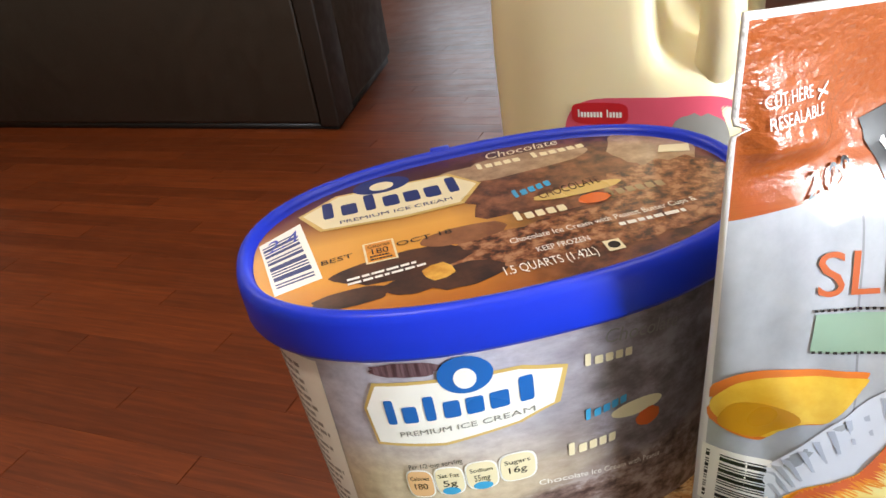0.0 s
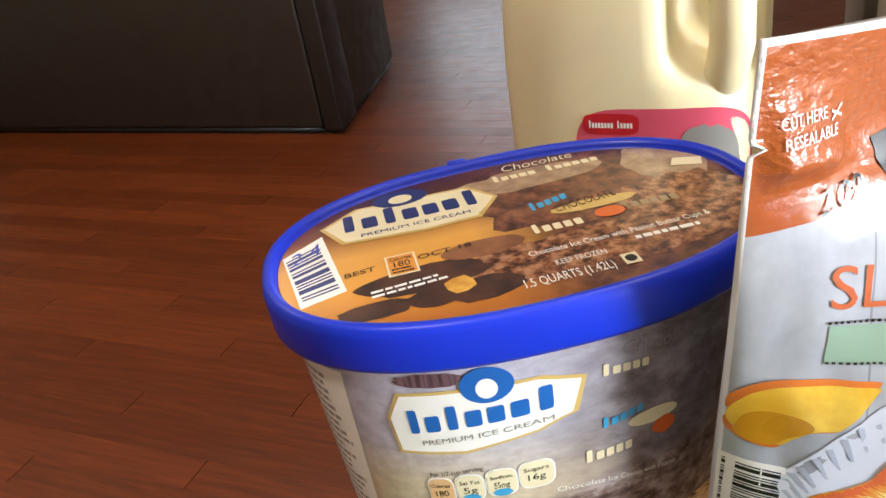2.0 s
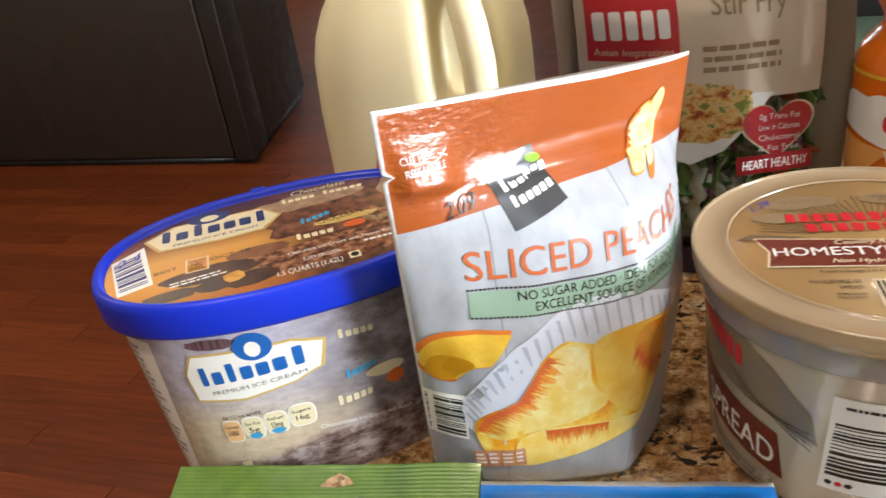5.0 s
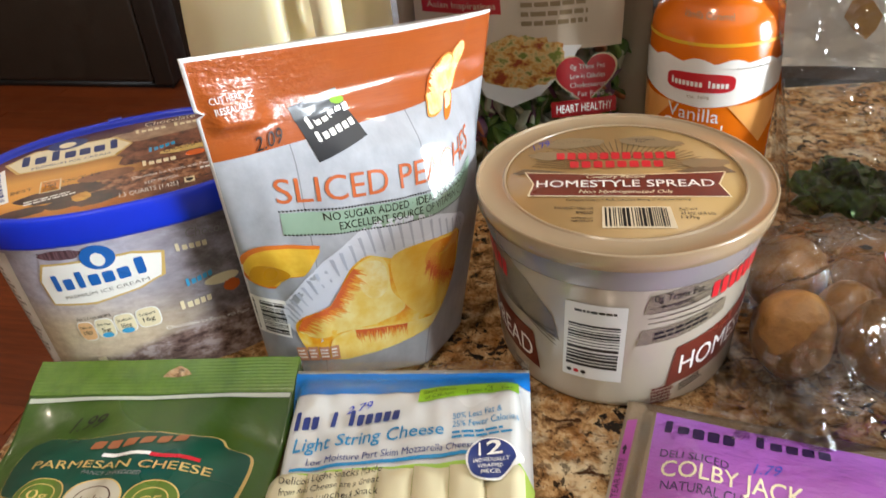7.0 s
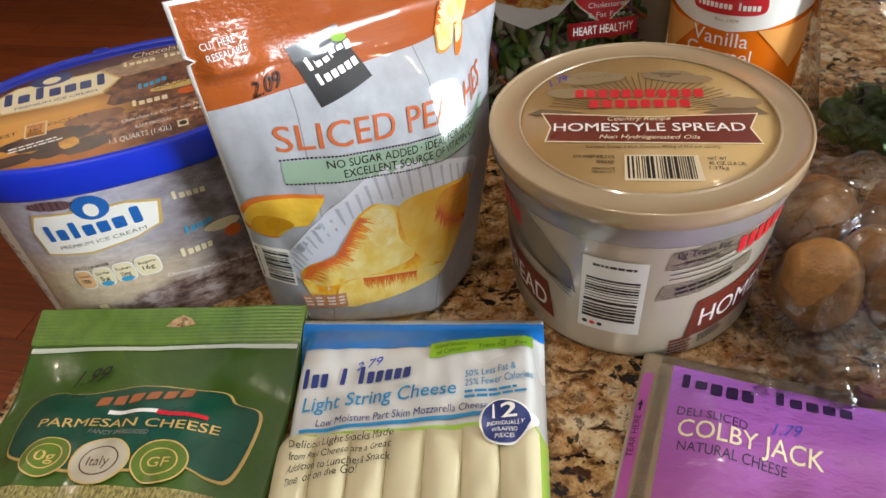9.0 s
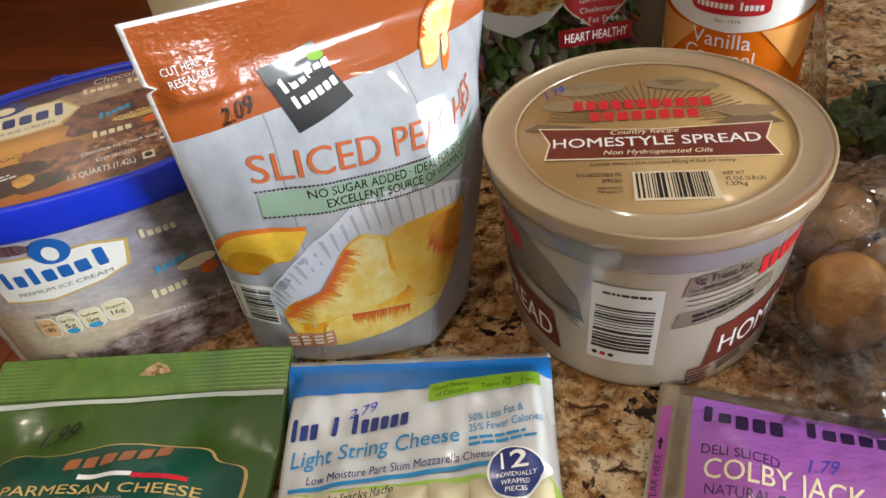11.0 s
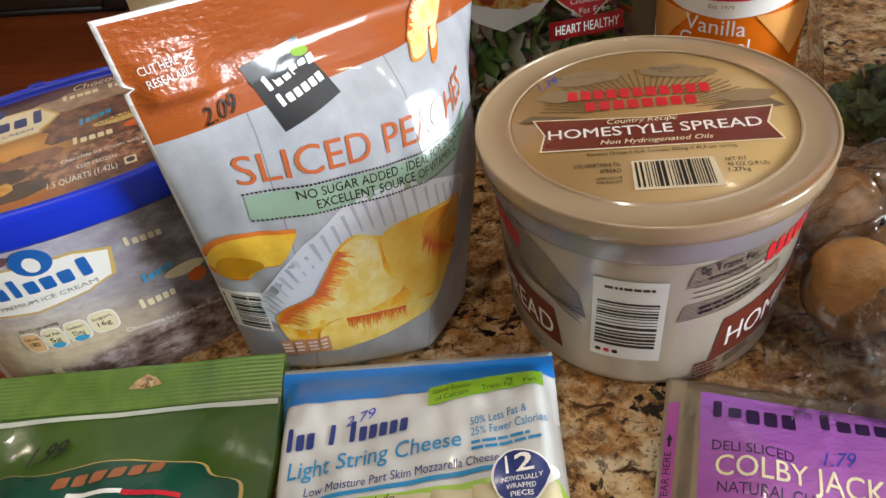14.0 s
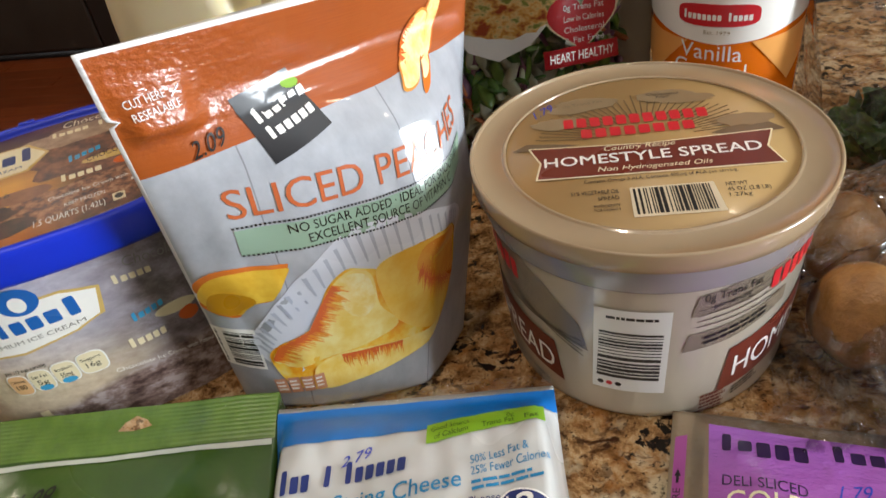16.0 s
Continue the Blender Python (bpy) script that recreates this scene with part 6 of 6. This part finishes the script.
part("seal_edge", patch(CT, (0.05, 0.968), (1.0, 0.950), (1.0, 1.015), (0.05, 1.025), 40, 4, 0.0012), CRISP, colby, "clear crimped seal edge")
DP = ink("dark_plum_ink", "2e1c46")
blocks("Txggg Txxxx", CT, (0.103, 0.880), (0.525, 0.888), (0.0, 0.060), DP, colby, lift=0.0014)
write("DELI SLICED", CT, (0.113, 0.772), (0.278, 0.750), (0, 0.032), DP, colby, lift=0.0014)
write("COLBY JACK", CT, (0.122, 0.698), (0.453, 0.682), (0, 0.058), I_CREAM, colby, lift=0.0014, bold=0.001)
write("NATURAL CHEESE", CT, (0.127, 0.652), (0.375, 0.642), (0, 0.030), DP, colby, lift=0.0014)
write("1.79", CT, (0.335, 0.755), (0.400, 0.770), (0.004, 0.045), I_PEN, colby, "price_mark", 0.0014, 0.2)

# ---------------------------------------------------------------- bag of potatoes
pbag = thing("potato_bag", "clear plastic bag of brown potatoes lying on granite", "potatoes")


def potato(x, y, z, rx, ry, rz, turn_, seed):
    bm = bmesh.new()
    bmesh.ops.create_icosphere(bm, subdivisions=4, radius=1)
    rot = Euler((0.2 * math.sin(seed), 0.2 * math.cos(seed), radians(turn_))).to_matrix()
    for v in bm.verts:
        k = 1 + 0.10 * wob(v.co.x * 1.3 + seed, v.co.y * 1.3, v.co.z * 1.3) + 0.02 * wob(v.co.x * 5 + seed, v.co.y * 5, v.co.z * 5)
        v.co = rot @ Vector((v.co.x * rx * k, v.co.y * ry * k, v.co.z * rz * k)) + Vector((x, y, z))
    return part("potato", bm, POTATO, pbag, "brown skinned potato")


for args in ((0.356, 0.171, 0.927, 0.0185, 0.021, 0.025, 15, 1), (0.396, 0.154, 0.925, 0.021, 0.023, 0.022, -20, 2), (0.383, 0.226, 0.922, 0.024, 0.020, 0.021, 10, 3),
             (0.430, 0.212, 0.923, 0.024, 0.021, 0.022, -10, 4), (0.400, 0.190, 0.918, 0.016, 0.017, 0.017, 0, 6), (0.440, 0.160, 0.922, 0.020, 0.024, 0.021, 30, 7)):
    potato(*args)


def ridge(x, y, z):
    """Sharp creases between flat facets."""
    return (1 - min(1.0, 2.2 * abs(wob(x, y, z)))) ** 3


def potato_film(a, b):
    x, y = 0.322 + 0.16 * a, 0.110 + 0.150 * b
    x += 0.012 * (1 - b)
    k = (1 - abs(2 * a - 1) ** 3.0) * (1 - abs(2 * b - 1) ** 3.0)
    z = 0.903 + 0.050 * max(0, k) ** 0.7 + 0.005 * wob(a * 6, b * 6, 4) + 0.005 * ridge(a * 4 + 2, b * 4, 9) + 0.0035 * ridge(a * 9, b * 8, 2) + 0.0015 * ridge(a * 19, b * 17, 5)
    return (x + 0.004 * wob(a * 9, b * 9, 1), y + 0.006 * wob(a * 6, b * 8, 5), max(0.9015, z))


part("bag_film", sheet(potato_film, 0, 1, 0, 1, 110, 110), CRISP, pbag, "crumpled clear film")


def potato_neck(a, b):
    x, y = 0.298 + 0.065 * a + 0.026 * b, 0.128 + 0.064 * b
    return (x + 0.003 * wob(a * 8, b * 9, 3), y - 0.012 * a, 0.9025 + 0.014 * a + 0.005 * ridge(a * 5, b * 3, 6) + 0.003 * ridge(a * 11, b * 8, 1))


part("bag_corner", sheet(potato_neck, 0, 1, 0, 1, 60, 60), CRISP, pbag, "crumpled clear film corner")
for a, b in ((0.55, 0.86), (0.50, 0.60), (0.85, 0.9)):
    part("air_hole", blob(potato_film, ring_points(a, b, 0.022, 0.018, 16), 0.001), plain("hole_dark", (0.02, 0.014, 0.01), 0.5), pbag)
part("sticker", patch(potato_film, (0.465, 0.34), (0.500, 0.34), (0.500, 0.47), (0.465, 0.47), 3, 3, 0.0012), WHITE_PRINT, pbag, "small white sticker")
part("sticker_top", patch(potato_film, (0.465, 0.445), (0.500, 0.445), (0.500, 0.47), (0.465, 0.47), 2, 2, 0.0016), I_RED, pbag)
small_print(potato_film, (0.470, 0.355), (0.495, 0.355), (0.495, 0.435), (0.470, 0.435), 4, I_BLACK, pbag, 3, 0.0016)
write("1.69", potato_film, (0.60, 0.66), (0.72, 0.72), (-0.02, 0.07), I_BLACK, pbag, "price_mark", 0.0014, 0.2)

# ---------------------------------------------------------------- bag of green leaves
gbag = thing("salad_greens_bag", "clear bag of dark green leaves with white header", "salad greens")
GF = greens_front


def greens_back(a, b):
    p = greens_front(a, b)
    edge = max(smooth01((0.1 - a) / 0.1), smooth01((a - 0.9) / 0.1), smooth01((b - 0.75) / 0.25))
    back = 0.360 - 0.05 * a
    return (p[0], back + (p[1] - back) * edge, p[2])


part("bag_front", sheet(greens_front, 0, 1, 0, 1, 44, 44, 0.0015), CRISP, gbag, "clear film front")
part("bag_back", sheet(greens_back, 0, 1, 0, 1, 30, 30), CLEAR, gbag, "clear film back")
part("header", patch(GF, (0.0, 0.70), (1.0, 0.66), (1.0, 1.0), (0.03, 1.0), 24, 8, 0.0020), ink("header_white", "eee8dc"), gbag, "white printed header")
part("header_rule", patch(GF, (0.0, 0.655), (1.0, 0.615), (1.0, 0.66), (0.0, 0.70), 24, 2, 0.0021), ink("rule_ink", "4b3d34"), gbag)
part("emblem", blob(GF, ring_points(0.24, 0.88, 0.055, 0.085, 8, 0, 0, 0, 1.3), 0.0026), ink("amber_ink", "c49a5a"), gbag)
small_print(GF, (0.36, 0.80), (0.85, 0.78), (0.85, 0.95), (0.36, 0.97), 3, ink("amber_ink", "b08a58"), gbag, 5, 0.0026, 0.7)
LEAF = photo("leaf_green", [(0.3, srgb("1f3a14")), (0.55, srgb("3c6020")), (0.75, srgb("5f8438"))], 3, 0.4)
rng = random.Random(21)
bm = bmesh.new()
uvl = bm.loops.layers.uv.new("UVMap")
for _ in range(260):
    a, b = rng.uniform(0.10, 0.93), rng.uniform(0.02, 0.27) * (1.0 - 0.3 * rng.random())
    f, k = Vector(greens_front(a, b)), Vector(greens_back(a, b))
    p = f.lerp(k, rng.uniform(0.06, 0.6))
    rot = Euler((rng.uniform(-1.4, 1.4), rng.uniform(-1.4, 1.4), rng.uniform(0, 6.3))).to_matrix()
    L, W = rng.uniform(0.012, 0.022), rng.uniform(0.006, 0.010)
    rows = []
    for i in range(6):
        f1 = i / 5
        w = W * math.sin(math.pi * (0.08 + 0.88 * f1)) ** 0.8
        rows.append([bm.verts.new(p + rot @ Vector((L * (f1 - 0.5), s * w, 0.006 * math.sin(f1 * 3) - 0.004 * abs(s) * math.cos(f1 * 5)))) for s in (-1, 0, 1)])
    for r0, r1 in zip(rows, rows[1:]):
        for i in range(2):
            fc = bm.faces.new((r0[i], r0[i + 1], r1[i + 1], r1[i]))
            for l in fc.loops:
                l[uvl].uv = (l.vert.co.x * 60 + a, l.vert.co.z * 60)
for v in bm.verts:
    v.co.z = max(v.co.z, 0.9025)
ob = part("leaves", bm, LEAF, gbag, "dark green leaves")
ob["kind"] = "stuff"

# ---------------------------------------------------------------- beyond the counter
chair = thing("armchair", "black leather armchair with green mottled cushion on floor", "chair", at=(1.55, 2.05, 0), rz=-28)
BLK = plain("black_leather", (0.014, 0.013, 0.012), 0.42, 0.2, 80, bump=0.0006)
part("seat", box(-0.36, 0.36, -0.30, 0.34, 0.14, 0.40, 0.04, 3), BLK, chair)
part("backrest", box(-0.36, 0.36, 0.342, 0.50, 0.14, 0.84, 0.04, 3), BLK, chair)
for s in (-1, 1):
    part("arm", box(0.362 * s if s > 0 else -0.50, 0.50 if s > 0 else -0.362, -0.34, 0.50, 0.05, 0.56, 0.04, 3), BLK, chair)
for x in (-0.44, 0.44):
    for y in (-0.28, 0.44):
        part("leg", box(x - 0.025, x + 0.025, y - 0.025, y + 0.025, 0, 0.05), BLACK_FEET, chair)
cush = mesh_ob("cushion", box(-0.33, 0.33, -0.22, 0.30, 0.402, 0.50, 0.045, 4), photo("green_mottle", [(0.35, srgb("33523f")), (0.5, srgb("6f8a76")), (0.62, srgb("a9b5a3"))], 9, 0.7))
cush.matrix_world = pose(1.55, 2.05, 0, 0, 0, -28)
tagged(cush, "green and grey mottled fabric seat cushion on armchair", "cushion")
table = thing("side_table", "light oak wooden side table standing on wooden floor", "table", at=(0.98, 2.35, 0), rz=-10)
OAK = plain("oak", srgb("b08f63"), 0.45, 0.2, 14)
part("tabletop", box(-0.28, 0.28, -0.24, 0.24, 0.71, 0.74, 0.006), OAK, table)
for x in (-0.25, 0.25):
    for y in (-0.21, 0.21):
        part("leg", box(x - 0.02, x + 0.02, y - 0.02, y + 0.02, 0, 0.71, 0.003), BLACK_FEET, table)
part("shelf", box(-0.23, 0.23, -0.19, 0.19, 0.30, 0.32), BLACK_FEET, table)

# ceiling lamps
for cx, cy in CANS:
    c = thing("ceiling_lamp", "round white recessed ceiling lamp", "lamp", group="recessed ceiling lamps", at=(cx, cy, 2.56))
    part("trim_ring", turned([(0.075, -0.001), (0.095, -0.001), (0.095, -0.008), (0.078, -0.012)], 40), WHITE_TRIM, c)
# ---------------------------------------------------------------- floor boards, one by one
bd = bpy.data.meshes.new("board")
bm = box(-0.6, 0.6, -0.04155, 0.04155, -0.014, 0, 0.0004, 1)
bm.to_mesh(bd)
bm.free()
bd.materials.append(FLOOR_WOOD)
turn = math.degrees(ang) + 180
rng = random.Random(11)
base = Matrix.Translation((-0.555, 3.17, 0)) @ pose(0, 0, 0, 0, 0, turn)
inv_base = base.inverted()
for j in range(-42, 32):
    shift = (j * 0.4377) % 1.2
    for i in range(-5, 6):
        x, y = shift + 1.202 * i, 0.0832 * j
        w = base @ Vector((x, y, 0))
        if not (-3.0 < w.x < 1.1 and 0.75 < w.y < 4.9):
            continue
        ob = new("board", bd)
        ob.parent = floor
        ob.matrix_world = base @ pose(x, y, 0)
# the rest of the floor, further off
bm = bmesh.new()
for j in range(-95, 78):
    shift = (j * 0.4377) % 1.2
    for i in range(-5, 6):
        x, y = shift + 1.202 * i, 0.0832 * j
        w = base @ Vector((x, y, 0))
        if (-3.0 < w.x < 1.1 and 0.75 < w.y < 4.9) or not (-4.5 < w.x < 2.9 and -3.5 < w.y < 8.9):
            continue
        c = [base @ Vector((x + sx * 0.6, y + sy * 0.04155, 0)) for sx, sy in ((-1, -1), (1, -1), (1, 1), (-1, 1))]
        top = [bm.verts.new(p) for p in c]
        low = [bm.verts.new(p + Vector((0, 0, -0.014))) for p in c]
        bm.faces.new(top)
        for k in range(4):
            bm.faces.new((top[k - 1], low[k - 1], low[k], top[k]))
bmesh.ops.recalc_face_normals(bm, faces=bm.faces)
ob = part("boards", bm, FLOOR_WOOD, floor, smooth=False)
ob["kind"] = "stuff"
